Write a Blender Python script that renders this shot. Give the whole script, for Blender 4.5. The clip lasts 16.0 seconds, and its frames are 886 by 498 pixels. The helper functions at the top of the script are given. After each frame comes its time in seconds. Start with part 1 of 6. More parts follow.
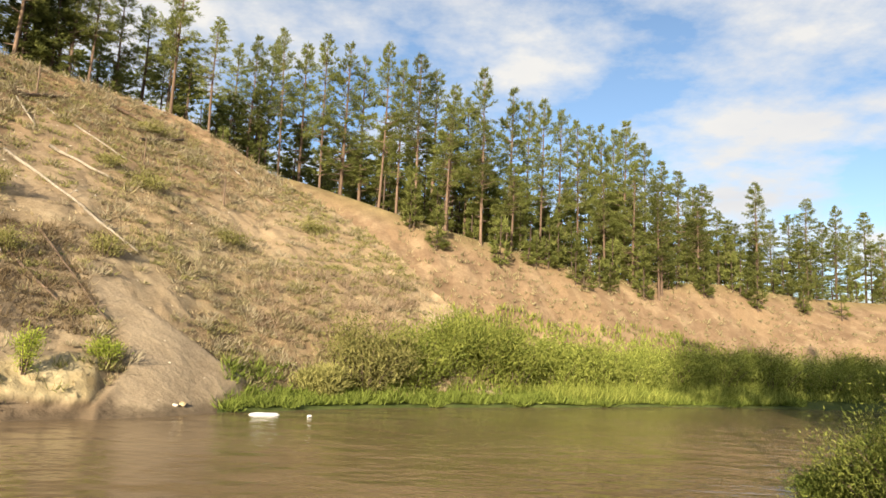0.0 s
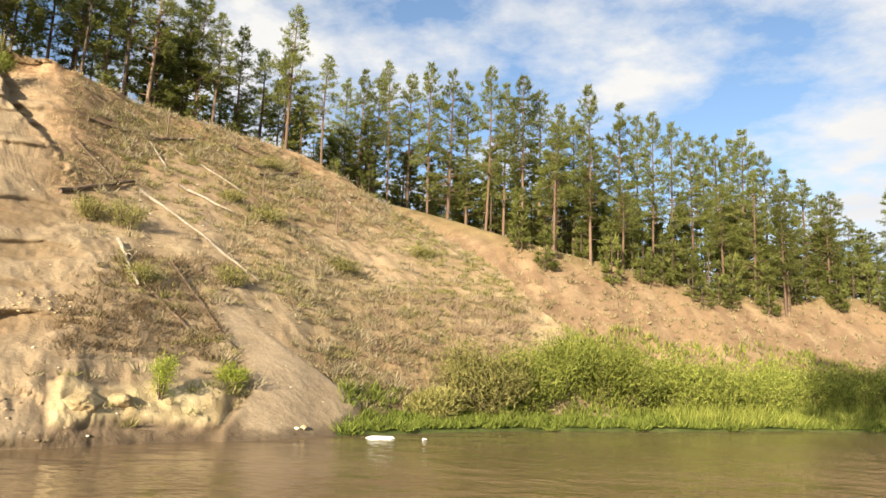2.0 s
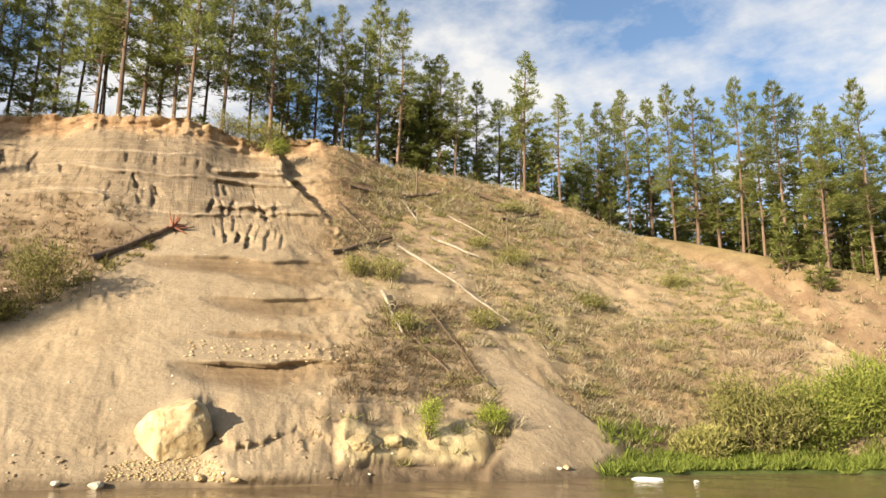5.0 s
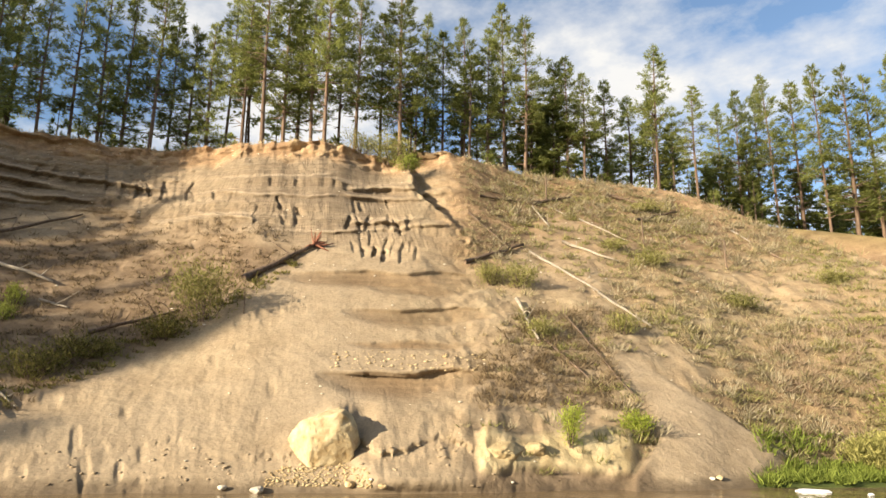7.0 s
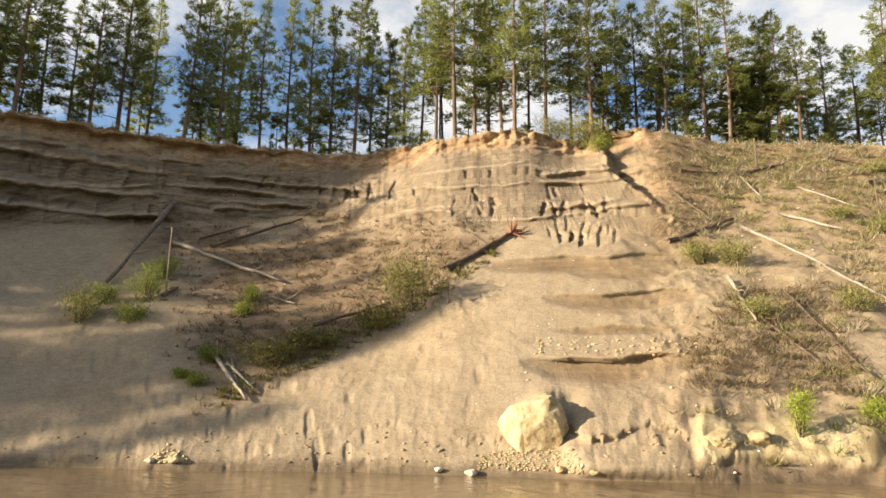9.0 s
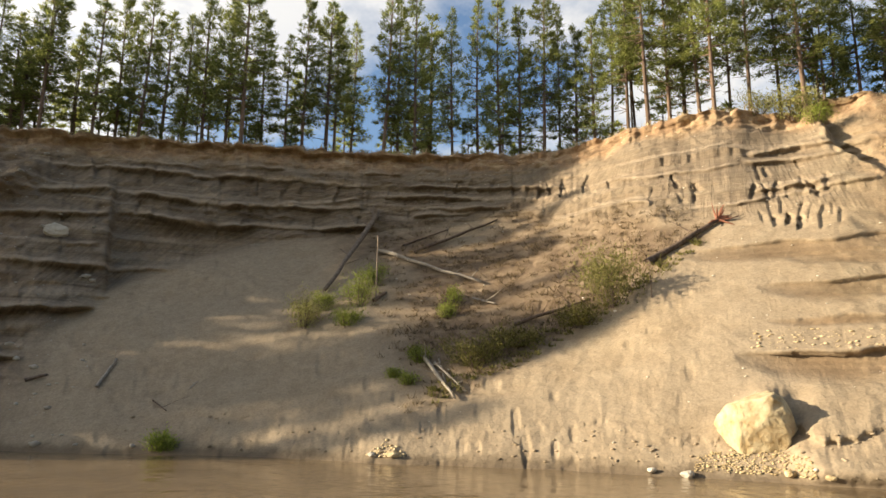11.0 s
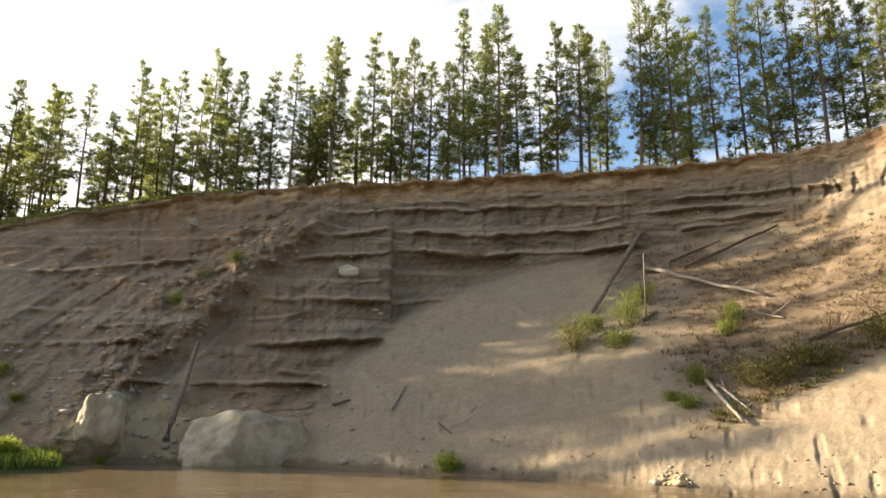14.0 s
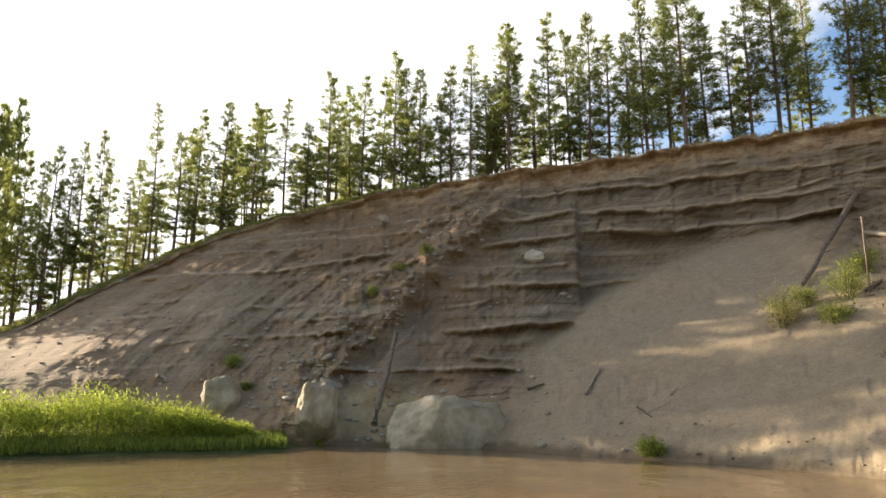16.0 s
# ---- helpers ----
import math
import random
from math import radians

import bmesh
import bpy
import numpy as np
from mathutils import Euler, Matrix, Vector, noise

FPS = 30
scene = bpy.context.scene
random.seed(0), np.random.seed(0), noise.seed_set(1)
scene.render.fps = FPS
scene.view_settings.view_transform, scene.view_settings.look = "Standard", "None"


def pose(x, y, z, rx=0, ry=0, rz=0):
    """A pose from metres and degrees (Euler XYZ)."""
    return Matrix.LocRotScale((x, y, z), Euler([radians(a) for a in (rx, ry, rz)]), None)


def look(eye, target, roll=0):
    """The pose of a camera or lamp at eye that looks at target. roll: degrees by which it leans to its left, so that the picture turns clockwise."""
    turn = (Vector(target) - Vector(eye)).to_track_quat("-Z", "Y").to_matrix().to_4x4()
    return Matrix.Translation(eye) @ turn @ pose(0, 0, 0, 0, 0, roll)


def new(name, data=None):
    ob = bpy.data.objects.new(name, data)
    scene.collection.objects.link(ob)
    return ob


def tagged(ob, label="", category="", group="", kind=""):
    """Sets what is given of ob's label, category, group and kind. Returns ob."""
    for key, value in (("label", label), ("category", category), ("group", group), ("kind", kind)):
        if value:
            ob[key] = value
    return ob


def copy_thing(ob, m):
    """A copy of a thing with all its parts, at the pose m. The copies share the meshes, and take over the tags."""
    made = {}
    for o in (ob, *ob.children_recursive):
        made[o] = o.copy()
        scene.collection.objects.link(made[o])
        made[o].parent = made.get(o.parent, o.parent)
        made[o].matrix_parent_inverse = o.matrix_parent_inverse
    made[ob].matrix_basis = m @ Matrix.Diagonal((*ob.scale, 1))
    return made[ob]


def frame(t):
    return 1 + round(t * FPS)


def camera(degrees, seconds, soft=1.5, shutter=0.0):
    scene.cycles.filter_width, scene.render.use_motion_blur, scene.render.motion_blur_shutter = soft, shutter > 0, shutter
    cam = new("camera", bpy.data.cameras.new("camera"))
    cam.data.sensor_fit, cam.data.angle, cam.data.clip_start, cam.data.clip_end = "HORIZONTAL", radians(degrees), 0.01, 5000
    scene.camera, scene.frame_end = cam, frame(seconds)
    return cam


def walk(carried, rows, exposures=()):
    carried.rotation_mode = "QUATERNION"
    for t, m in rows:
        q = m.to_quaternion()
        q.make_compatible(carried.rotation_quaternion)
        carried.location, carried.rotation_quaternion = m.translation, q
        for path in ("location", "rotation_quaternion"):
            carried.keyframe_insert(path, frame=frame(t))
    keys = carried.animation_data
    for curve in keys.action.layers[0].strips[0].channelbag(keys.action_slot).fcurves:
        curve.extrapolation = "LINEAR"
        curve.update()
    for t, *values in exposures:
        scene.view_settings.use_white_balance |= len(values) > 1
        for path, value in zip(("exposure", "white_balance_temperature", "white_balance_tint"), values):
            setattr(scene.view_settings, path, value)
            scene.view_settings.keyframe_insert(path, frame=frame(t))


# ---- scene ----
EYE = (0.0, 0.0, 2.7)
cam = camera(63.9, 16.0, 1.5)
PATH = [
    (0.0, 0.000, 0.000, 2.700, 98.74, -2.55, -0.39),
    (0.5, 0.000, 0.000, 2.700, 99.17, -2.34, 1.80),
    (1.0, 0.000, 0.000, 2.700, 99.48, -2.25, 4.25),
    (1.5, 0.000, 0.000, 2.700, 99.79, -1.73, 6.15),
    (2.0, 0.000, 0.000, 2.700, 100.18, -2.07, 8.53),
    (2.5, 0.000, 0.000, 2.700, 100.51, -2.18, 10.73),
    (3.0, 0.000, 0.000, 2.700, 100.83, -2.17, 12.42),
    (3.5, 0.000, 0.000, 2.700, 101.26, -1.72, 16.20),
    (4.0, 0.000, 0.000, 2.700, 101.72, -1.09, 19.81),
    (4.5, 0.000, 0.000, 2.700, 102.23, -0.70, 24.30),
    (4.7, 0.000, 0.000, 2.700, 102.42, -0.84, 26.13),
    (7.0, 0.000, 0.000, 2.700, 103.09, -0.67, 39.66),
    (7.5, 0.000, 0.000, 2.700, 102.84, -0.97, 41.53),
    (8.0, 0.000, 0.000, 2.700, 102.29, -0.81, 46.56),
    (8.5, 0.000, 0.000, 2.700, 102.11, -0.86, 51.16),
    (9.0, 0.000, 0.000, 2.700, 101.80, -0.75, 55.84),
    (9.5, 0.000, 0.000, 2.700, 101.59, -0.37, 59.08),
    (10.0, 0.000, 0.000, 2.700, 101.41, -0.21, 63.92),
    (10.2, 0.000, 0.000, 2.700, 101.39, -0.35, 65.82),
    (12.5, 0.000, 0.000, 2.700, 102.50, -0.49, 81.78),
    (13.0, 0.000, 0.000, 2.700, 103.02, -0.61, 85.86),
    (13.5, 0.000, 0.000, 2.700, 103.17, -0.44, 89.55),
    (14.0, 0.000, 0.000, 2.700, 103.05, -0.68, 93.37),
    (14.5, 0.000, 0.000, 2.700, 102.68, -0.84, 98.24),
    (15.0, 0.000, 0.000, 2.700, 102.24, -0.41, 102.82),
    (15.5, 0.000, 0.000, 2.700, 102.06, -0.27, 106.15),
    (16.0, 0.000, 0.000, 2.700, 101.73, -0.10, 108.64),
]
walk(cam, [(t, pose(x, y, z, rx, ry, rz)) for t, x, y, z, rx, ry, rz in PATH], [(0.0, 1.34), (2.5, 1.45), (4.5, 1.43), (7.0, 1.45), (9.0, 1.45), (10.0, 1.37), (12.5, 1.66), (13.5, 1.86), (15.0, 1.9), (16.0, 1.86)])

# ---- sky and sun ----
SUN_BEARING, SUN_RISE = 164.0, 16.8


def bearing(az, r=1.0, z=0.0):
    """The place at a bearing (degrees to the left of +y) and a distance."""
    return Vector((-math.sin(radians(az)) * r, math.cos(radians(az)) * r, z))


sun_way = bearing(SUN_BEARING, math.cos(radians(SUN_RISE)), math.sin(radians(SUN_RISE)))
sun_data = bpy.data.lights.new("sun", "SUN")
sun_data.energy, sun_data.angle, sun_data.color = 5.0, radians(0.6), (1.0, 0.86, 0.65)
sun = new("sun", sun_data)
sun.matrix_world = look(sun_way * 400, (0, 0, 0))

world = bpy.data.worlds.new("sky")
scene.world = world
world.use_nodes = True


class Graph:
    """A small helper to write node trees in short lines."""

    def __init__(self, tree):
        self.tree = tree
        tree.nodes.clear()

    def add(self, kind, put=None, **props):
        node = self.tree.nodes.new(kind)
        if "operation" in props:
            node.operation = props["operation"]
        if "data_type" in props:
            node.data_type, node.blend_type = props["data_type"], props["blend_type"]
        if "attribute_name" in props:
            node.attribute_name = props["attribute_name"]
        for key, value in (put or {}).items():
            if isinstance(value, bpy.types.NodeSocket):
                self.tree.links.new(value, node.inputs[key])
            else:
                node.inputs[key].default_value = value
        return node

    def math(self, op, a, b=0.0, c=0.0, clamp=False):
        node = self.add("ShaderNodeMath", {0: a, 1: b, 2: c}, operation=op)
        node.use_clamp = clamp
        return node.outputs[0]

    def ramp(self, value, *stops):
        node = self.add("ShaderNodeValToRGB", {0: value})
        line = node.color_ramp.elements
        while len(line) < len(stops):
            line.new(0.5)
        for e, (at, c) in zip(line, stops):
            e.position = at
            e.color = (*c, 1) if isinstance(c, tuple) else (c, c, c, 1)
        return node.outputs[0]

    def mix(self, f, a, b, how="MIX"):
        node = self.add("ShaderNodeMix", data_type="RGBA", blend_type=how)
        for i, v in ((0, f), (6, a), (7, b)):
            if isinstance(v, bpy.types.NodeSocket):
                self.tree.links.new(v, node.inputs[i])
            else:
                node.inputs[i].default_value = v if i == 0 else (*v, 1)
        return node.outputs[2]

    def noise(self, vec, scale, detail=4.0, rough=0.55, kind="ShaderNodeTexNoise"):
        return self.add(kind, {"Vector": vec, "Scale": scale, "Detail": detail, "Roughness": rough}).outputs[0]

    def scaled(self, vec, x, y, z):
        return self.add("ShaderNodeMapping", {0: vec, 3: (x, y, z)}).outputs[0]


g = Graph(world.node_tree)
way = g.add("ShaderNodeTexCoord").outputs["Generated"]
sky = g.add("ShaderNodeTexSky")
sky.sky_type, sky.sun_disc = "NISHITA", False
sky.sun_elevation, sky.sun_rotation = radians(SUN_RISE), radians(-SUN_BEARING)
sky.altitude, sky.air_density, sky.dust_density, sky.ozone_density = 600.0, 1.0, 0.6, 1.6
part_xyz = g.add("ShaderNodeSeparateXYZ", {0: way}).outputs
lift = g.math("ADD", g.math("MAXIMUM", part_xyz[2], 0.0), 0.16)
flat = g.add("ShaderNodeCombineXYZ", {0: g.math("DIVIDE", part_xyz[0], lift), 1: g.math("DIVIDE", part_xyz[1], lift), 2: 0.0}).outputs[0]
near_sun = g.math("MAXIMUM", g.add("ShaderNodeVectorMath", {0: way, 1: sun_way}, operation="DOT_PRODUCT").outputs["Value"], 0.0)
puffs = g.noise(flat, 1.7, 9.0, 0.6)
banks = g.noise(g.add("ShaderNodeVectorMath", {0: flat, 1: (4.1, 2.3, 0.0)}).outputs[0], 0.55, 3.0, 0.5)
cover = g.math("ADD", g.math("MULTIPLY_ADD", banks, 0.55, puffs), g.math("MULTIPLY", g.math("POWER", near_sun, 2.2), 0.55))
cover = g.math("SUBTRACT", cover, g.math("MULTIPLY", g.math("MAXIMUM", g.math("SUBTRACT", part_xyz[2], 0.53), 0.0), 1.2))
cloud = g.ramp(cover, (0.70, 0.0), (0.87, 1.0))
shade = g.ramp(g.noise(g.add("ShaderNodeVectorMath", {0: flat, 1: (0.06, 0.16, 0.0)}).outputs[0], 1.25, 6.0, 0.55), (0.4, (1.0, 0.975, 0.93)), (0.72, (0.84, 0.85, 0.88)))
glow = g.math("MULTIPLY_ADD", g.math("POWER", near_sun, 3.0), 0.5, 0.46)
cloud_col = g.mix(1.0, shade, g.add("ShaderNodeCombineXYZ", {0: glow, 1: glow, 2: glow}).outputs[0], "MULTIPLY")
blue = g.add("ShaderNodeVectorMath", {0: sky.outputs[0], "Scale": 0.095}, operation="SCALE").outputs[0]
both = g.mix(cloud, blue, cloud_col)
g.add("ShaderNodeOutputWorld", {0: g.add("ShaderNodeBackground", {0: both, 1: 0.8}).outputs[0]})

# ---- materials ----


def material(name):
    m = bpy.data.materials.new(name)
    m.use_nodes = True
    return m, Graph(m.node_tree)


def finish(g, colour, rough=0.9, bump=None, strength=0.5, distance=0.05, spec=0.25, **more):
    put = {"Base Color": colour, "Roughness": rough, "Specular IOR Level": spec, **more}
    if bump is not None:
        put["Normal"] = g.add("ShaderNodeBump", {"Height": bump, "Strength": strength, "Distance": distance}).outputs[0]
    shader = g.add("ShaderNodeBsdfPrincipled", put)
    g.add("ShaderNodeOutputMaterial", {0: shader.outputs[0]})


def earth_material():
    """Bedded sand: pale beds, brown topsoil, dry scrub litter, damp foot; the masks come with the mesh."""
    m, g = material("earth")
    place = g.add("ShaderNodeNewGeometry").outputs["Position"]
    height = g.add("ShaderNodeSeparateXYZ", {0: place}).outputs[2]
    get = lambda n: g.add("ShaderNodeAttribute", attribute_name=n).outputs["Fac"]
    cliff, veg, top, rust, yellow, scrub, bench, umber = get("cliff"), get("veg"), get("top"), get("rust"), get("yellow"), get("scrub"), get("bench"), get("umber")
    shade_soil = get("wall_bed")
    fine = g.noise(place, 9.0, 6.0, 0.7)
    mid = g.noise(place, 0.9, 6.0, 0.6)
    big = g.noise(place, 0.16, 4.0, 0.55)
    beds = g.noise(g.scaled(place, 0.10, 0.10, 2.6), 1.0, 5.0, 0.6)
    thin = g.noise(g.scaled(place, 0.16, 0.16, 9.0), 1.0, 4.0, 0.6)
    sand = g.ramp(mid, (0.3, (0.27, 0.203, 0.128)), (0.7, (0.345, 0.267, 0.175)))
    along = g.add("ShaderNodeCombineXYZ", {0: get("along"), 1: g.math("MULTIPLY", height, 0.22), 2: 0.0}).outputs[0]
    stream = g.noise(along, 2.2, 5.0, 0.65)
    sand = g.mix(1.0, sand, g.ramp(stream, (0.3, 0.97), (0.7, 1.03)), "MULTIPLY")
    sand = g.mix(g.ramp(big, (0.4, 0.0), (0.62, 0.5)), sand, (0.29, 0.232, 0.16))
    rock = g.ramp(beds, (0.30, (0.16, 0.115, 0.073)), (0.45, (0.29, 0.222, 0.148)), (0.58, (0.22, 0.168, 0.112)), (0.7, (0.35, 0.28, 0.193)))
    rock = g.mix(g.ramp(thin, (0.48, 0.0), (0.66, 0.7)), rock, (0.17, 0.125, 0.085))
    drip = g.noise(g.add("ShaderNodeCombineXYZ", {0: g.math("MULTIPLY", get("along"), 3.0), 1: g.math("MULTIPLY", height, 0.25), 2: 0.0}).outputs[0], 1.6, 4.0, 0.6)
    rock = g.mix(1.0, rock, g.ramp(drip, (0.35, 0.72), (0.6, 1.05)), "MULTIPLY")
    rock = g.mix(g.ramp(g.noise(g.scaled(place, 0.22, 0.22, 0.7), 1.0, 5.0, 0.65), (0.46, 0.0), (0.64, 0.6)), rock, (0.125, 0.09, 0.06))
    # shade under the lips mixed into the rock colour, plus soil cap and scarp
    rock = g.mix(g.math("MULTIPLY", shade_soil, 0.7), rock, g.ramp(drip, (0.35, (0.10, 0.075, 0.053)), (0.65, (0.20, 0.153, 0.108))))
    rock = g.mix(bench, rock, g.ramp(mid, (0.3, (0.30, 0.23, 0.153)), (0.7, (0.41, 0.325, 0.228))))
    col = g.mix(cliff, sand, rock)
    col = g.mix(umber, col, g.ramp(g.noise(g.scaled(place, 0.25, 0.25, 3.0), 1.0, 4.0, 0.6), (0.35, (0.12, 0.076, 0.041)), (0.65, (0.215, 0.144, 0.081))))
    litter = g.ramp(mid, (0.34, (0.20, 0.142, 0.08)), (0.5, (0.295, 0.22, 0.128)), (0.66, (0.37, 0.295, 0.18)))
    litter = g.mix(g.ramp(big, (0.42, 0.0), (0.6, 0.55)), litter, (0.285, 0.192, 0.108))
    col = g.mix(veg, col, litter)
    col = g.mix(scrub, col, g.ramp(mid, (0.32, (0.11, 0.074, 0.045)), (0.5, (0.172, 0.12, 0.074)), (0.7, (0.26, 0.19, 0.122))))
    # reddish soil on the scrub slope; upstream, warm light put into the colour
    col = g.mix(rust, col, g.ramp(mid, (0.3, (0.20, 0.122, 0.068)), (0.7, (0.31, 0.21, 0.125))))
    col = g.mix(yellow, col, g.ramp(mid, (0.3, (0.36, 0.265, 0.13)), (0.7, (0.56, 0.46, 0.27))))
    col = g.mix(top, col, g.ramp(mid, (0.3, (0.20, 0.125, 0.07)), (0.5, (0.33, 0.215, 0.12)), (0.72, (0.48, 0.355, 0.21))))
    damp = g.ramp(g.math("MULTIPLY_ADD", mid, 0.8, height), (0.55, 1.0), (0.9, 0.0))
    col = g.mix(g.math("MULTIPLY", damp, 0.75), col, (0.11, 0.08, 0.05))
    coarse = g.noise(place, 2.6, 5.0, 0.7)
    col = g.mix(1.0, col, g.ramp(coarse, (0.34, 0.87), (0.5, 1.0), (0.68, 1.08)), "MULTIPLY")
    grain = g.ramp(fine, (0.3, 0.8), (0.7, 1.12))
    col = g.mix(1.0, col, grain, "MULTIPLY")
    relief = g.math("ADD", g.math("MULTIPLY_ADD", stream, 0.07, g.math("MULTIPLY", g.math("MULTIPLY_ADD", coarse, 0.25, g.math("MULTIPLY", fine, 0.3)), g.math("MULTIPLY_ADD", g.math("MAXIMUM", cliff, veg), 0.8, 0.3))), g.math("MULTIPLY", g.math("MULTIPLY_ADD", g.math("MULTIPLY_ADD", drip, 0.8, thin), cliff, mid), 0.7))
    finish(g, col, 0.95, relief, 0.75, 0.24, 0.12)
    return m


def hill_material():
    """Bare orange bank with paler gullies and dull needles and grass on top."""
    m, g = material("hill_soil")
    place = g.add("ShaderNodeNewGeometry").outputs["Position"]
    get = lambda n: g.add("ShaderNodeAttribute", attribute_name=n).outputs["Fac"]
    veg, bank = get("veg"), get("bank")
    fine, mid, big = g.noise(place, 6.0, 6.0, 0.7), g.noise(place, 0.6, 6.0, 0.6), g.noise(place, 0.12, 4.0, 0.5)
    col = g.ramp(mid, (0.3, (0.17, 0.109, 0.063)), (0.7, (0.265, 0.18, 0.109)))
    rill = g.noise(g.scaled(place, 0.5, 0.5, 0.12), 1.0, 5.0, 0.65)
    col = g.mix(g.ramp(rill, (0.5, 0.0), (0.66, 0.6)), col, (0.36, 0.268, 0.163))
    col = g.mix(g.ramp(big, (0.48, 0.0), (0.62, 0.5)), col, (0.33, 0.225, 0.125))
    col = g.mix(veg, col, g.ramp(mid, (0.35, (0.13, 0.10, 0.045)), (0.65, (0.26, 0.20, 0.09))))
    col = g.mix(bank, col, g.ramp(mid, (0.35, (0.06, 0.08, 0.02)), (0.65, (0.12, 0.14, 0.04))))
    col = g.mix(1.0, col, g.ramp(fine, (0.3, 0.75), (0.7, 1.15)), "MULTIPLY")
    finish(g, col, 0.95, g.math("ADD", fine, g.math("MULTIPLY", mid, 2.0)), 0.5, 0.2, 0.12)
    return m


def plain(name, low, high, scale=4.0, rough=0.85, stretch=(1, 1, 1), bump=0.4, distance=0.02, vary=0.0, spec=0.25):
    """Two tones over noise, with an optional change from thing to thing."""
    m, g = material(name)
    place = g.add("ShaderNodeTexCoord").outputs["Object"]
    n = g.noise(g.scaled(place, *stretch), scale, 6.0, 0.65)
    col = g.ramp(n, (0.3, low), (0.7, high))
    if vary:
        r = g.add("ShaderNodeObjectInfo").outputs["Random"]
        col = g.mix(1.0, col, g.ramp(r, (0.0, 1.0 - vary), (1.0, 1.0 + vary)), "MULTIPLY")
    finish(g, col, rough, n, bump, distance, spec)
    return m


def leaf_material(name, dark, light, vary=0.25, through_light=0.35):
    m, g = material(name)
    isle = g.add("ShaderNodeNewGeometry").outputs["Random Per Island"]
    own = g.add("ShaderNodeObjectInfo").outputs["Random"]
    col = g.ramp(isle, (0.0, dark), (1.0, light))
    col = g.mix(1.0, col, g.ramp(own, (0.0, 1.0 - vary), (1.0, 1.0 + vary)), "MULTIPLY")
    a = g.add("ShaderNodeBsdfDiffuse", {0: col})
    b = g.add("ShaderNodeBsdfTranslucent", {0: col})
    mixed = g.add("ShaderNodeMixShader", {0: through_light, 1: a.outputs[0], 2: b.outputs[0]})
    g.add("ShaderNodeOutputMaterial", {0: mixed.outputs[0]})
    return m


def water_material():
    """Silty brown river: opaque a hand below the surface, with slow drawn-out ripples."""
    m, g = material("river_water")
    place = g.add("ShaderNodeNewGeometry").outputs["Position"]
    a = g.noise(g.scaled(place, 0.45, 0.6, 1.0), 1.0, 2.0, 0.5)
    b = g.noise(g.scaled(place, 1.0, 1.3, 1.0), 2.0, 2.0, 0.5)
    c = g.noise(place, 0.12, 3.0, 0.5)
    calm = g.ramp(g.noise(g.scaled(place, 0.06, 0.16, 1.0), 1.0, 3.0, 0.5), (0.4, 0.3), (0.62, 1.0))
    col = g.ramp(c, (0.35, (0.135, 0.091, 0.047)), (0.65, (0.183, 0.128, 0.070)))
    h = g.math("ADD", g.math("MULTIPLY", a, 0.8), g.math("MULTIPLY", g.math("MULTIPLY", b, 0.4), calm))
    finish(g, col, 0.13, h, 1.0, 0.13, 0.5, IOR=1.33)
    return m


EARTH, HILL, WATER = earth_material(), hill_material(), water_material()
BARK = plain("pine_bark", (0.085, 0.055, 0.038), (0.20, 0.135, 0.09), 3.0, 0.9, (4, 4, 0.8), 0.7, 0.03, 0.25)
# darker copy of the pine bark, with the wood's shade put into its colour
SHADED_BARK = plain("shaded_bark", (0.05, 0.036, 0.028), (0.14, 0.095, 0.065), 3.0, 0.9, (4, 4, 0.8), 0.7, 0.03, 0.2)
GREY_WOOD = plain("weathered_wood", (0.22, 0.18, 0.135), (0.40, 0.345, 0.27), 5.0, 0.85, (1, 1, 1), 0.5, 0.02, 0.2)
BROWN_WOOD = plain("rotting_wood", (0.07, 0.048, 0.035), (0.20, 0.14, 0.095), 5.0, 0.9, (1, 1, 1), 0.6, 0.02, 0.2)
AGED_WOOD = plain("aged_wood", (0.12, 0.09, 0.065), (0.27, 0.21, 0.155), 5.0, 0.9, (1, 1, 1), 0.5, 0.02, 0.2)
RED_WOOD = plain("red_roots", (0.16, 0.06, 0.035), (0.34, 0.15, 0.09), 5.0, 0.9)
NEEDLES = leaf_material("pine_needles", (0.112, 0.13, 0.038), (0.285, 0.298, 0.09), 0.28, 0.58)
WILLOW = leaf_material("willow_leaves", (0.12, 0.15, 0.03), (0.36, 0.38, 0.09), 0.2, 0.4)
OLIVE = leaf_material("dull_leaves", (0.13, 0.13, 0.04), (0.36, 0.33, 0.12), 0.2, 0.35)
EDGE_LEAF = leaf_material("edge_leaves", (0.07, 0.07, 0.022), (0.24, 0.21, 0.07), 0.1, 0.35)
BANK_LEAF = leaf_material("bank_leaves", (0.06, 0.085, 0.018), (0.27, 0.29, 0.07), 0.15, 0.4)
DEEP_LEAF = leaf_material("shaded_leaves", (0.045, 0.07, 0.014), (0.19, 0.22, 0.05), 0.2, 0.4)
BRIGHT = leaf_material("fresh_leaves", (0.19, 0.25, 0.03), (0.44, 0.48, 0.09), 0.15, 0.45)
RIM_BLADE = leaf_material("rim_blades", (0.22, 0.23, 0.05), (0.42, 0.41, 0.12), 0.1, 0.4)
SEDGE = leaf_material("sedge_blades", (0.10, 0.13, 0.025), (0.29, 0.34, 0.075), 0.1, 0.45)
STRAW = leaf_material("dry_grass", (0.25, 0.195, 0.105), (0.52, 0.42, 0.245), 0.1, 0.35)
BROWN_SCRUB_PALE = leaf_material("dead_scrub", (0.20, 0.145, 0.095), (0.38, 0.29, 0.20), 0.1, 0.3)
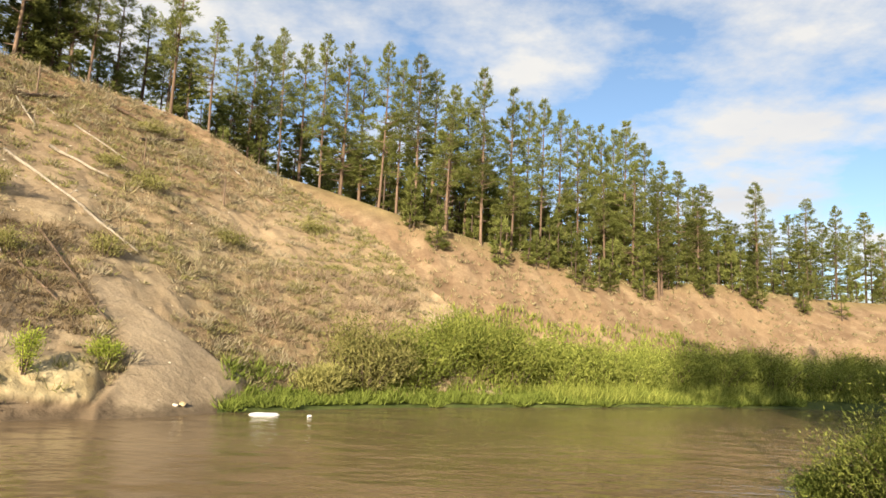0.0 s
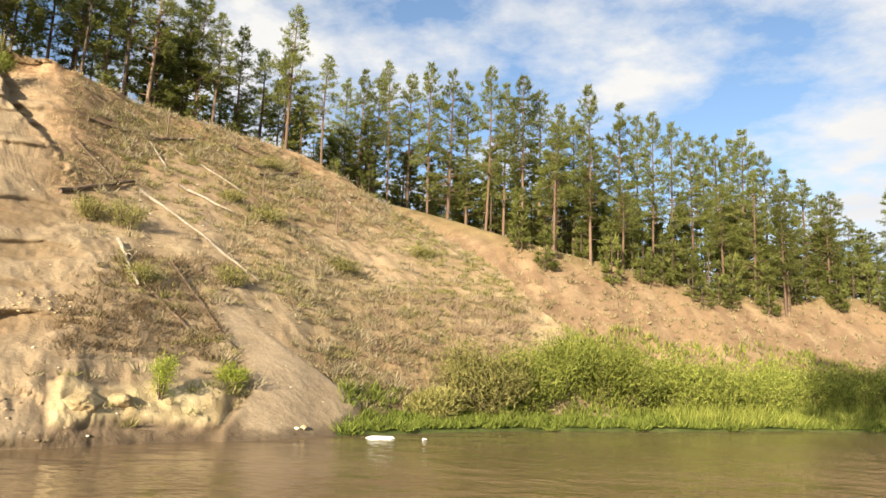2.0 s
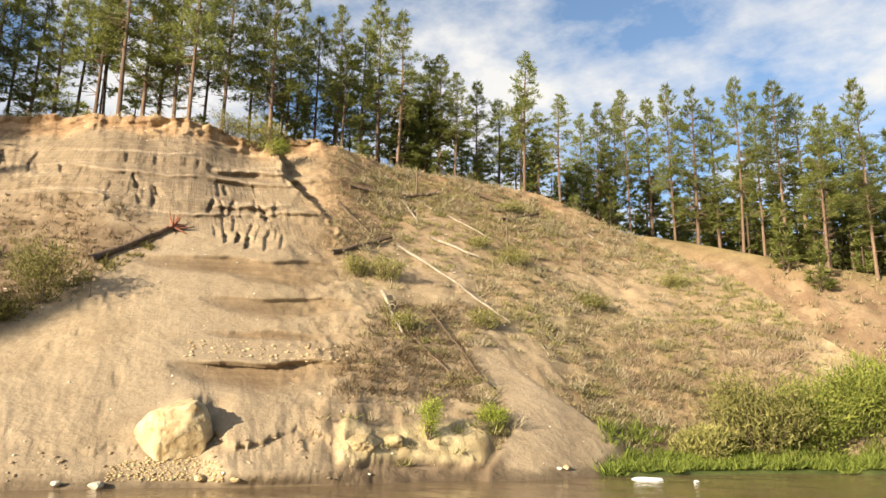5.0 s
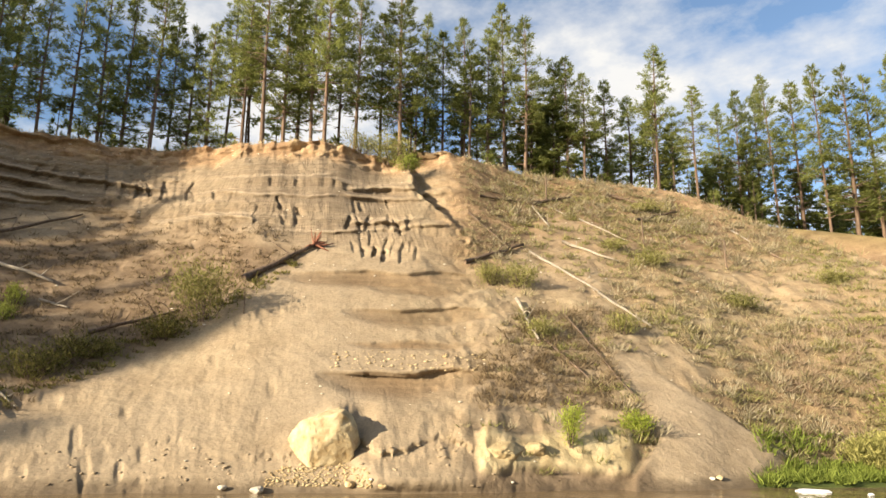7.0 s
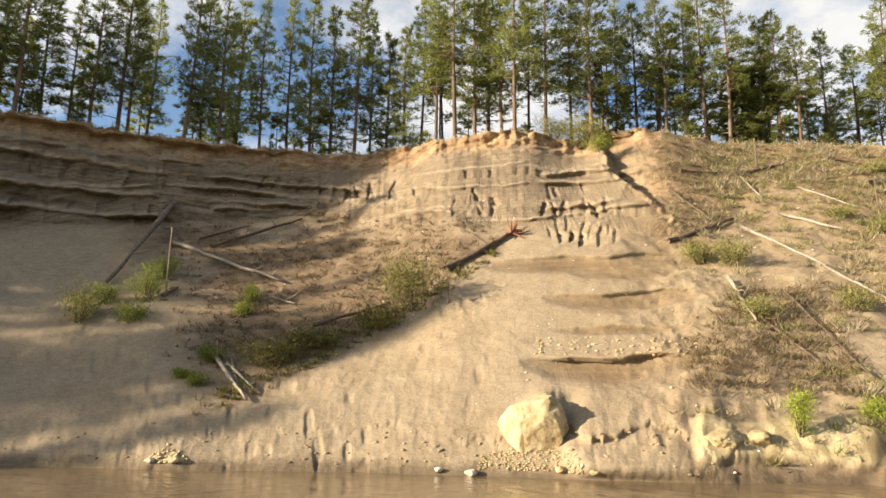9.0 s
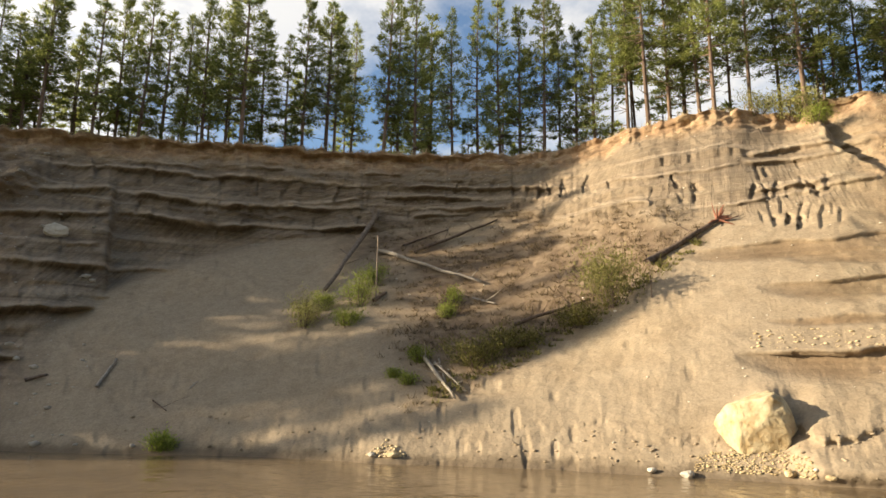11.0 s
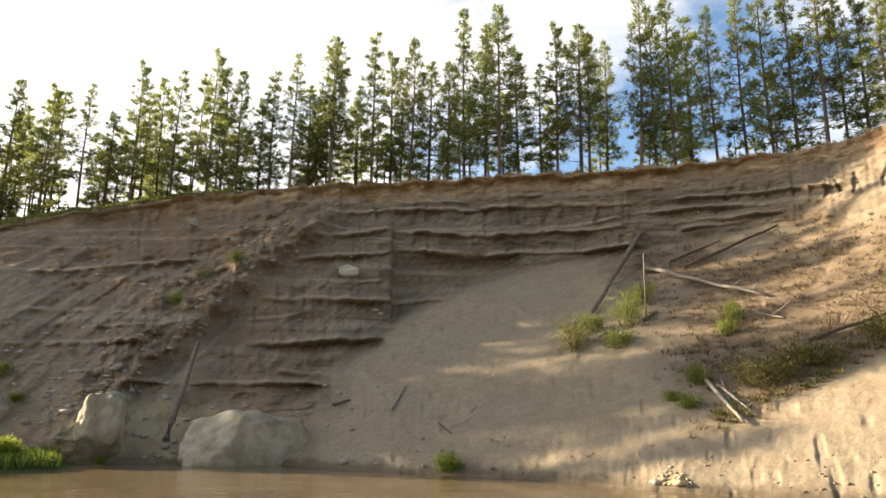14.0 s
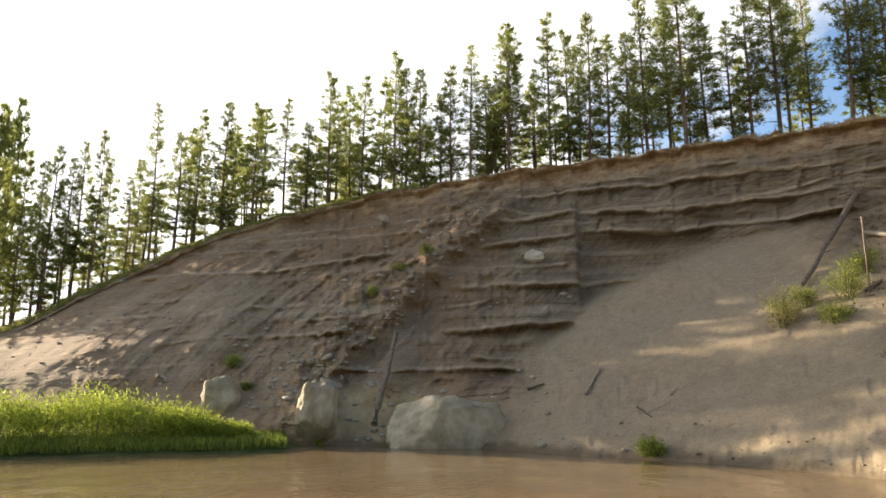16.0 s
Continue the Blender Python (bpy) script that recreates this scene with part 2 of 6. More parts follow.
SAGE = leaf_material("dry_shrub", (0.17, 0.15, 0.08), (0.39, 0.335, 0.185), 0.1, 0.35)
CREAM_ROCK = plain("cream_rock", (0.30, 0.20, 0.085), (0.56, 0.47, 0.30), 1.8, 0.9, (1, 1, 1), 0.8, 0.12)
GREY_ROCK = plain("pale_rock", (0.30, 0.26, 0.20), (0.52, 0.47, 0.38), 2.0, 0.9, (1, 1, 1), 0.7, 0.06, 0.25)
FOAM = plain("white_foam", (0.78, 0.78, 0.76), (0.86, 0.86, 0.84), 3.0, 0.6)

# ---- numeric noise and mesh helpers ----


def lattice(i, j, k):
    n = np.sin(i * 127.1 + j * 311.7 + k * 74.7) * 43758.5453
    return n - np.floor(n)


def vnoise(x, y, z=0.0):
    """Smooth value noise from 0 to 1 on arrays."""
    x, y, z = np.broadcast_arrays(np.asarray(x, float), np.asarray(y, float), np.asarray(z, float))
    i, j, k = np.floor(x), np.floor(y), np.floor(z)
    u, v, w = (t * t * (3 - 2 * t) for t in (x - i, y - j, z - k))
    total = 0.0
    for a in (0, 1):
        for b in (0, 1):
            for c in (0, 1):
                total = total + lattice(i + a, j + b, k + c) * (u if a else 1 - u) * (v if b else 1 - v) * (w if c else 1 - w)
    return total


def fbm(x, y, z=0.0, octaves=4):
    """Layered noise, about -0.5 to 0.5."""
    total, amp, f = 0.0, 0.5, 1.0
    for o in range(octaves):
        total = total + amp * (vnoise(np.asarray(x) * f + 17.3 * o, np.asarray(y) * f - 9.1 * o, np.asarray(z) * f) - 0.5)
        amp, f = amp * 0.5, f * 2.03
    return total


def step(a, b, x):
    t = np.clip((np.asarray(x, float) - a) / (b - a), 0, 1)
    return t * t * (3 - 2 * t)


def curve(at, values, x, soft=1.2):
    """Values along a bearing, rounded at the corners."""
    out = 0.0
    for d in (-1.0, -0.5, 0.0, 0.5, 1.0):
        out = out + np.interp(np.asarray(x) + d * soft, at, values) / 5
    return out


def mesh_of(name, verts, faces, mat, smooth=False):
    me = bpy.data.meshes.new(name)
    verts = np.asarray(verts, np.float32).reshape(-1, 3)
    faces = np.asarray(faces, np.int32)
    n, k = faces.shape
    me.vertices.add(len(verts))
    me.vertices.foreach_set("co", verts.ravel())
    me.loops.add(n * k)
    me.loops.foreach_set("vertex_index", faces.ravel())
    me.polygons.add(n)
    me.polygons.foreach_set("loop_start", np.arange(0, n * k, k, dtype=np.int32))
    me.polygons.foreach_set("loop_total", np.full(n, k, np.int32))
    if smooth:
        me.polygons.foreach_set("use_smooth", np.ones(n, bool))
    me.materials.append(mat)
    me.update(calc_edges=True)
    return me


def grid_faces(rows, cols):
    i = np.arange(rows * cols).reshape(rows, cols)
    return np.stack([i[:-1, :-1], i[:-1, 1:], i[1:, 1:], i[1:, :-1]], -1).reshape(-1, 4)


def mask(me, name, values):
    me.attributes.new(name, "FLOAT", "POINT").data.foreach_set("value", np.asarray(values, np.float32).ravel())


def part(name, me, parent, label=""):
    ob = new(name, me)
    ob.parent = parent
    return tagged(ob, label)


def empty(name, place=(0, 0, 0)):
    ob = new(name)
    ob.location = place
    ob.empty_display_size = 0.2
    return ob


# ---- the bluff: foot, break of slope and rim along the bearing ----
AZ = [-15, -8, -0.9, 3.8, 8.6, 15.6, 20.7, 29, 34.3, 39, 42.5, 44.9, 49.3, 55.7, 60.8, 67, 77, 88, 97, 101.5, 106, 113.6, 121.8, 126, 134, 140, 152]
FOOT = [50, 46, 43.5, 42.5, 39.5, 33.5, 30.5, 28.3, 27, 26.4, 26.1, 26, 26, 26.3, 26.8, 27.2, 28.5, 32.5, 34.5, 36.8, 39.5, 41.5, 42, 43, 45, 46, 46]
BREAK_R = [52, 49, 45.5, 47, 47, 48, 48, 46, 45, 42.8, 43, 43.3, 43.3, 44.5, 48, 54.5, 55.0, 55.5, 52, 47, 43, 46, 50, 52, 55, 58, 60]
BREAK_Z = [-0.5, 0.0, 3.0, 5.6, 7.5, 9.5, 11.6, 12.7, 12.8, 12, 13, 13.2, 13.2, 13.4, 14, 16.3, 15.2, 13.8, 10.0, 6.0, 3.5, 4.5, 6, 7, 6, 4, 2.5]
RIM_R = [56, 53, 49, 53, 59, 63, 64, 58.8, 56, 51.8, 51.9, 52.8, 50.6, 52.8, 56.3, 57.3, 57.3, 57.5, 59.5, 60.5, 62, 66, 70, 72, 76, 78, 80]
RIM_Z = [-1.2, 1.0, 6, 10.2, 14.2, 18.9, 22.4, 22.4, 22.4, 22.5, 22.5, 22.0, 22.5, 22.6, 22.5, 22.5, 22.5, 22.5, 22.5, 22.5, 22.4, 22, 19.8, 18.7, 13.6, 8.4, 4.5]
STEEP = [0, 0, 0, 0, 0, 0, 0, 0, 0.05, 0.3, 0.7, 0.85, 0.95, 0.85, 0.8, 0.9, 1, 1, 1, 1, 1, 0.95, 0.9, 0.85, 0.75, 0.6, 0.3]
BEHIND = [0.5, 0.5, 3, 5, 5, 5, 0, 0, 0, 0, 0, 0, 0, 0, 0, 0, 0, 0, 0, 0, 0, 0, 0, 0, 0, 0, 0]

az = np.concatenate([np.arange(-14, 33, 0.21), np.arange(33, 80, 0.105), np.arange(80, 136, 0.13), np.arange(136, 152.1, 0.3)])
ROWS_TALUS, ROWS_CLIFF = 130, 150
foot, br, bz, rr, rz, cl = (curve(AZ, v, az) for v in (FOOT, BREAK_R, BREAK_Z, RIM_R, RIM_Z, STEEP))
drop = curve(AZ, BEHIND, az, 2.0)
ragged_r = cl * (fbm(az * 0.7, 3.0, 0, 3) * 1.4 + fbm(az * 1.9, 9.0, 0, 4) * 0.7)
ragged_z = fbm(az * 0.8, 5.0, 1.0, 3) * 0.5 + fbm(az * 2.1, 2.0, 4.0, 3) * 0.2
cols = []
for q in (-0.35, -0.15):
    cols.append((foot + q * 10, np.full_like(az, q * 4.0)))
for i in range(ROWS_TALUS):
    p = i / ROWS_TALUS
    bow = (0.10 - 0.2 * cl) * np.sin(p * math.pi) * (1 - cl)
    cols.append((foot + (br - foot) * p, bz * (p + bow * 0.3)))
for i in range(ROWS_CLIFF + 1):
    p = i / ROWS_CLIFF
    e = np.minimum(p / 0.93, 1.0)
    straight = p
    cols.append((br + (rr - br) * (cl * e + (1 - cl) * straight) + ragged_r * p ** 9, bz + (rz - bz) * p + ragged_z * p ** 12))
rr, rz = rr + ragged_r, rz + ragged_z
R = np.array([c[0] for c in cols])
Z = np.array([c[1] for c in cols])
A = np.broadcast_to(az, R.shape)
arc = A * 0.85
rim_row = len(cols) - 1
row = np.arange(len(cols))[:, None]

over_break = step(-1.2, 0.6, Z - bz)
low_rock = np.maximum(step(34, 38.5, A) * (1 - step(44, 54, A + 9 * fbm(Z * 0.5, A * 0.15, 2.0, 3))), step(100, 104, A) * (1 - step(138, 148, A)))
rocky = cl * np.maximum(over_break, low_rock * step(2.0, 3.2, Z) * np.where(A < 70, 0.12, 0.85))
far_side = step(98, 106, A)
warp = Z + far_side * (fbm(arc * 0.07, Z * 0.1, 5.0, 2) * 2.4 + fbm(arc * 0.5, Z * 0.3, 8.0, 3) * 0.5) + fbm(arc * 0.05, 1.0, 0, 2) * 1.2 + fbm(arc * 0.3, Z * 0.2, 2.0, 3) * 0.7 + fbm(arc * 1.6, Z * 0.5, 4.0, 2) * 0.25
RISE = np.degrees(np.arctan2(Z - EYE[2], R))
deep = np.zeros_like(R)

# ledges: hard beds that stand proud, with a sharp lower edge and an undercut
point = step(35, 40, A) * (1 - step(52, 57, A))
BEDS = [(1.0, 0.3), (2.6, 0.5), (4.4, 0.7), (6.2, 0.8), (8.3, 0.9), (10.2, 0.7), (11.9, 0.65), (13.5, 0.75), (14.9, 1.05), (16.4, 0.95), (17.5, 0.8), (18.7, 0.85), (20.3, 0.5), (23.5, 0.2)]
bench, wall = np.zeros_like(R), np.zeros_like(R)


def lip_keep(n):
    """How far a bed's lip stands out along the face."""
    patch = step(0.34, 0.6, vnoise(arc * (0.10 - 0.02 * far_side) + n * 7.7, n * 3.1))
    chips = 0.75 + 0.5 * vnoise(arc * 0.7, n * 1.9)
    return BEDS[n][1] * chips * (0.22 + 0.78 * patch) * (1 - 0.72 * step(56, 62, A)) * (1 + 0.35 * step(74, 80, A)) * (1 - point * 0.6) * (1 + 0.35 * far_side) * (1 - 0.5 * far_side * (n % 2))


for n in range(len(BEDS) - 1):
    lo, hi = BEDS[n][0], BEDS[n + 1][0]
    u = (warp - lo) / (hi - lo)
    here = (u >= 0) & (u < 1)
    share = 0.32 + 0.16 * vnoise(arc * 0.25, n * 4.3)
    low, high = lip_keep(n), lip_keep(n + 1)
    on_bench = np.clip(1 - u / share, 0, 1)
    on_wall = np.clip((u - share) / (1 - share), 0, 1)
    deep -= np.where(here, low * on_bench + high * on_wall ** 1.3, 0) * rocky
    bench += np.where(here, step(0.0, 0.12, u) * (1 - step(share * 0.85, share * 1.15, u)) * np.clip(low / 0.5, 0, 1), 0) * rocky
    wall += np.where(here, (u > share) * np.clip(high / 0.5, 0, 1), 0) * rocky
deep += wall * (np.abs(fbm(arc * 1.7, Z * 0.07, 5.0, 3)) * 0.9 - 0.1)
# fine bedding, crumbling edges and broken blocks
deep += rocky * (fbm(arc * 0.3, Z * 0.3, 3.0, 4) * 1.5 + fbm(arc * 0.9, warp * 2.2, 6.0, 3) * 0.4 + fbm(arc * 0.12, warp * 3.6, 1.0, 3) * 0.35) * (1 - 0.6 * point)
deep += rocky * step(98, 104, A) * (fbm(arc * 0.22 + Z * 0.1, Z * 0.28, 13.0, 5) * 2.4 + np.abs(fbm(arc * 0.6 + Z * 0.5, Z * 0.9, 17.0, 5)) * 1.6)
blocky = np.floor(vnoise(arc * 0.45, warp * 0.6, 11.0) * 5) / 5
deep += rocky * step(100, 104, A) * (blocky - 0.5) * 0.8


def lens(a0, e0, half, tall, how_deep):
    """A scooped bed: sharp overhanging top edge, fading downward and to both ends."""
    u = np.clip(1 - ((A - a0) / half) ** 2, 0, 1)
    edge = e0 + 0.5 * fbm(A * 0.35, e0, 2.0, 3)
    d = (edge - RISE) / (tall * (0.12 + 0.88 * u ** 0.7))
    back = 0.75 + 0.25 * np.clip(d / 0.3, 0, 1)
    inside = step(-0.08, 0.04, d) * (1 - step(0.6, 1.1, d)) * back * (u > 0)
    return how_deep * u ** 0.8 * inside


lens_list = [(44.4, 11.0, 9.6, 1.4, 0.42), (41.3, 10.1, 5.0, 1.1, 0.5), (41.4, 8.1, 6.6, 1.5, 0.45), (42.0, 5.5, 5.5, 0.7, 0.25), (42.4, 3.0, 7.4, 2.2, 0.75)]
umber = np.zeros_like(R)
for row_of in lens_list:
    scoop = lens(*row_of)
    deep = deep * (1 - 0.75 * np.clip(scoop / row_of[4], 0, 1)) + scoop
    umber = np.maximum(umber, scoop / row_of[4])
# rows of pillars and drips in the soft beds
def pillars(a0, a1, mid, period, size):
    """A row of leaning pillars, each with its own height, cut back sharply on the downstream side."""
    ph = arc / period + 1.6 * fbm(arc * 0.5, RISE * 0.5, 9.0, 2) + 0.08 * (RISE - mid)
    k = np.floor(ph)
    f = ph - k
    tall = 0.45 + 0.55 * lattice(k, 3.0, period)
    centre = mid + (lattice(k, 2.0, mid) - 0.5) * 0.8
    tall = tall * (0.35 + 0.65 * f)
    inside = step(-1.0, -0.8, (RISE - centre) / tall) * (1 - step(0.7, 1.0, (RISE - centre) / tall))
    zone = step(a0 - 0.4, a0 + 0.4, A) * (1 - step(a1 - 0.4, a1 + 0.4, A))
    return zone * inside * size * (0.3 + 0.9 * lattice(k, 1.0, mid)) * (f ** 1.5) * (lattice(k, 8.0, mid) > 0.35)


deep += pillars(57.0, 73.0, 16.1, 0.9, 0.28) + pillars(50.0, 57.0, 15.4, 1.0, 0.15) + pillars(76.0, 100.0, 15.8, 1.3, 0.35) + pillars(78.0, 98.0, 13.6, 1.1, 0.3)
streaky = fbm(arc * 2.6, Z * 0.1, 5.0, 2)
deep += (streaky * 0.22 + 0.5 * point * np.abs(fbm(arc * 0.9 - Z * 0.35, Z * 0.5, 7.0, 3))) * over_break * rocky * step(46, 52, A)

# hard beds traced along the face: a pale bench above a sharp lip, an undercut and a fluted wall below
# bearing and rise of both ends, how far the lip stands out, height of the wall, depth of the undercut
LEDGES_POINT = [
    (57.9, 17.7, 48.7, 18.9, 0.3, 1.0, 0.18), (58.2, 16.5, 48.4, 17.1, 0.35, 1.0, 0.22), (55.8, 13.8, 46.5, 14.4, 0.4, 0.5, 0.25), (47.6, 14.5, 38.7, 14.8, 0.4, 0.5, 0.25),
    (48.0, 17.8, 40.8, 17.9, 0.5, 0.5, 0.4), (48.2, 17.2, 41.3, 16.9, 0.6, 1.3, 0.55), (47.6, 15.1, 41.0, 15.2, 0.35, 0.7, 0.35), (59.8, 14.6, 54.9, 14.6, 0.3, 0.5, 0.2),
    (48.1, 5.5, 35.9, 5.2, 0.3, 0.5, 0.2), (48.0, 3.1, 35.9, 3.5, 0.35, 0.4, 0.1),
]
LEDGES_CLIFF = [
    (98.3, 16.1, 90.6, 16.5, 0.75, 1.5, 0.5), (90.8, 16.6, 77.9, 16.2, 0.75, 1.5, 0.5), (97.7, 14.4, 88.2, 14.1, 0.7, 1.0, 0.4), (86.3, 14.3, 79.0, 15.3, 0.5, 0.7, 0.35),
    (90.5, 14.0, 78.6, 14.6, 0.75, 1.3, 0.5), (97.6, 12.9, 90.4, 12.3, 0.95, 1.3, 0.8), (90.6, 12.4, 77.2, 12.8, 0.95, 1.2, 0.85), (77.9, 15.4, 62.7, 15.6, 0.55, 0.8, 0.4),
    (75.5, 14.4, 66.9, 14.8, 0.5, 0.8, 0.35), (75.1, 16.3, 62.1, 16.5, 0.5, 0.6, 0.4), (74.8, 13.8, 69.5, 14.4, 0.6, 0.7, 0.5), (78.8, 17.2, 75.5, 17.3, 0.3, 0.4, 0.3),
    (88.8, 17.2, 85.0, 17.4, 0.3, 0.4, 0.3), (97.4, 16.8, 91.5, 17.1, 0.3, 0.5, 0.35),
]
LEDGES_BUTTRESS = [
    (103.8, 15.7, 97.8, 16.2, 0.35, 0.5, 0.3), (104.2, 13.8, 97.7, 14.5, 0.7, 0.6, 0.45), (105.7, 12.0, 97.6, 12.6, 0.7, 0.9, 0.5), (108.2, 8.5, 92.7, 9.0, 0.9, 1.2, 0.7),
    (104.9, 10.2, 98.3, 10.3, 0.35, 0.6, 0.25), (108.4, 7.1, 105.0, 7.5, 0.4, 0.5, 0.3), (100.5, 6.8, 97.2, 6.7, 0.3, 0.4, 0.4), (108.9, 4.9, 98.0, 5.9, 1.1, 1.0, 0.9),
    (106.5, 3.0, 101.4, 2.8, 0.5, 0.6, 0.4), (117.1, 2.1, 102.1, 2.1, 0.8, 0.9, 0.6),
]
LEDGES_UPSTREAM = [
    (132.5, 8.5, 122.0, 9.5, 0.9, 1.3, 0.65), (122.5, 9.5, 112.1, 11.4, 0.8, 1.2, 0.5), (126.4, 11.6, 110.5, 13.2, 0.3, 0.5, 0.3), (130.2, 10.5, 119.4, 11.6, 0.25, 0.5, 0.2),
    (131.4, 6.8, 126.6, 7.2, 0.5, 0.6, 0.45), (125.4, 6.5, 116.5, 7.2, 0.5, 0.5, 0.4), (131.5, 4.8, 129.1, 5.2, 0.45, 0.5, 0.4), (130.4, 3.9, 123.4, 4.4, 0.5, 0.6, 0.45),
    (122.6, 4.3, 116.0, 5.1, 0.7, 0.8, 0.75), (134.4, 2.0, 125.8, 2.4, 0.5, 0.6, 0.45), (120.7, 5.7, 113.0, 6.5, 0.4, 0.4, 0.35), (132.9, 5.7, 129.7, 6.0, 0.35, 0.4, 0.3),
]
crumble = 0.7 * fbm(A * 0.22, RISE * 0.25, 3.0, 3) + 0.10 * (vnoise(A * 1.9, RISE * 0.4, 8.0) - 0.5)
flutes = np.abs(fbm(A * 2.4, RISE * 0.12, 5.0, 4)) * 1.1


def ledge(a0, e0, a1, e1, out, wall_high, under, A, RISE, crumble, flutes):
    f = (A - a0) / (a1 - a0)
    lip = e0 + (e1 - e0) * f + crumble
    g_end = 0.10 * fbm(RISE * 0.9, e0, 4.0, 2)
    span = step(g_end - 0.03, 0.10 + g_end, f) * (1 - step(0.90 + g_end, 1.03 + g_end, f))
    strength = 0.25 + 0.85 * step(0.25, 0.7, vnoise(A * 0.35, e0 * 3.0, 7.0))
    proud = out * 0.8 * span * strength * (0.8 + 0.5 * vnoise(A * 1.4, e0, 2.0))
    d = RISE - lip
    up = proud * np.clip(1 - d / (0.5 * out + 0.15), 0, 1)
    down = np.clip(1 + d / wall_high, 0, 1)
    low = -0.6 * under * span * strength * down * (0.6 + flutes)
    mix = np.clip(-d / 0.16, 0, 1)
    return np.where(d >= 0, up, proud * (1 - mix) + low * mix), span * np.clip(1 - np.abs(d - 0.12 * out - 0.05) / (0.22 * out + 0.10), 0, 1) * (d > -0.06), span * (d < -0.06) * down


# painted shade below each lip, strongest at the lip and fading down the wall
under_lip_shade = np.zeros_like(R)
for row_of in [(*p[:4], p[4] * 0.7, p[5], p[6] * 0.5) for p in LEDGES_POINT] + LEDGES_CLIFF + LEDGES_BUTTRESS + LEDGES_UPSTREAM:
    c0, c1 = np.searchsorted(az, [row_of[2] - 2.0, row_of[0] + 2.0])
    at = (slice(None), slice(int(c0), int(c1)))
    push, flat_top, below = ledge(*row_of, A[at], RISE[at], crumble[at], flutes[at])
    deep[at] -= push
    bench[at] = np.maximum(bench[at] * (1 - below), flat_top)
    under_lip_shade[at] = np.maximum(under_lip_shade[at], below)

# the set-back wall beside the buttress, with its upright corner
corner = 97.6 + 0.35 * fbm(RISE * 0.8, 2.0, 1.0, 3)
deep += 0.9 * (1 - step(-0.15, 0.15, A - corner)) * step(89.0, 91.5, A) * step(6.0, 7.0, RISE) * (1 - step(12.0, 12.8, RISE)) * over_break
deep -= 0.9 * step(-0.2, 0.2, A - corner) * (1 - step(100.5, 106, A)) * step(1.5, 4.0, RISE) * (1 - step(14.0, 15.5, RISE)) * over_break
# the steep brown wall under the sloping rim upstream
lower = np.interp(A, [110, 112.1, 122, 132.5, 136], [11.6, 11.4, 9.5, 8.5, 8.3]) + 0.15
scarp = step(108, 113, A) * (1 - step(131, 137, A)) * step(0.0, 0.35, RISE - lower) * step(0.6, 2.2, rz - Z)
deep += 0.9 * scarp * (1 + 0.3 * flutes)
# fluted, broken walls between the beds
deep += rocky * step(56, 64, A) * (0.45 * flutes + 0.8 * fbm(arc * 0.55, warp * 0.9, 27.0, 4) + 0.35 * fbm(arc * 2.2, warp * 2.6, 29.0, 3))


def slot(a0, e0, wide, tall, how_deep):
    """A narrow cleft between two pillars, pointed at the top and cut steepest on the sunny side."""
    v = (RISE - e0) / tall
    u = (A - a0 - 0.22 * v - 0.3 * fbm(RISE * 1.7, a0, 2.0, 2)) / (wide * np.clip(1.1 - 0.6 * v, 0.1, 2))
    return how_deep * step(-1.0, -0.7, v) * (1 - step(0.75, 1.0, v)) * step(-1.0, 0.5, u) * (1 - step(0.75, 1.0, u))


CLEFTS = [(44.4, 16.6), (52.9, 14.9), (52.0, 15.3), (51.7, 15.7), (53.3, 16.2), (47.2, 16.4), (46.6, 16.3), (46.8, 14.9), (43.7, 15.0), (59.9, 16.1), (61.8, 16.0), (58.3, 16.3), (63.2, 16.2)]
for n, (a0, e0) in enumerate(CLEFTS):
    deep += slot(a0, e0, 0.16 + 0.2 * (n * 0.618 % 1) ** 2, 0.3 + 0.5 * (n * 0.377 % 1), 0.14 + 0.22 * (n * 0.23 % 1))
deep += pillars(41.8, 48.8, 12.5, 0.9, 0.55) + pillars(41.5, 48.0, 14.8, 0.7, 0.4) + pillars(42.5, 47.5, 13.3, 0.55, 0.35)

# the shaded recess behind the point's broken edge
edge_az = np.interp(RISE, [13.85, 15.84, 17.39, 20.15], [37.77, 39.83, 41.99, 43.26])
past = edge_az + 0.5 * fbm(RISE * 1.5, 3.0, 1.0, 3) - A
hollow = step(0.0, 0.6, past) * np.exp(-np.clip(past, 0, 99) / 3.4) * step(14.3, 16.8, RISE)
deep += hollow * (2.1 + 1.6 * fbm(arc * 0.6, warp * 2.0, 3.0, 3))
deep -= np.exp(-(past / 0.6) ** 2) * step(11.5, 13.5, RISE) * (0.02 + fbm(arc * 2.6, Z * 2.6, 6.0, 4) * 0.9)
crumbs = step(40, 43, A) * (1 - 0.35 * step(66, 72, A)) * (1 - step(108, 116, A)) * (1 - step(1.2, 3.0, rz - Z)) * cl
deep += crumbs * (fbm(arc * 1.6 + 0.5 * Z, Z * 2.2, 23.0, 5) * 0.9 + 0.1)

turf = (rz - Z) + 0.5 * fbm(arc * 0.9, 2.0, 5.0, 3)
deep += cl * (0.55 * step(0.22, 0.36, turf) * (1 - step(0.5, 1.6, turf)) - 0.15 * (1 - step(0.2, 0.36, turf))) * step(64, 74, A)

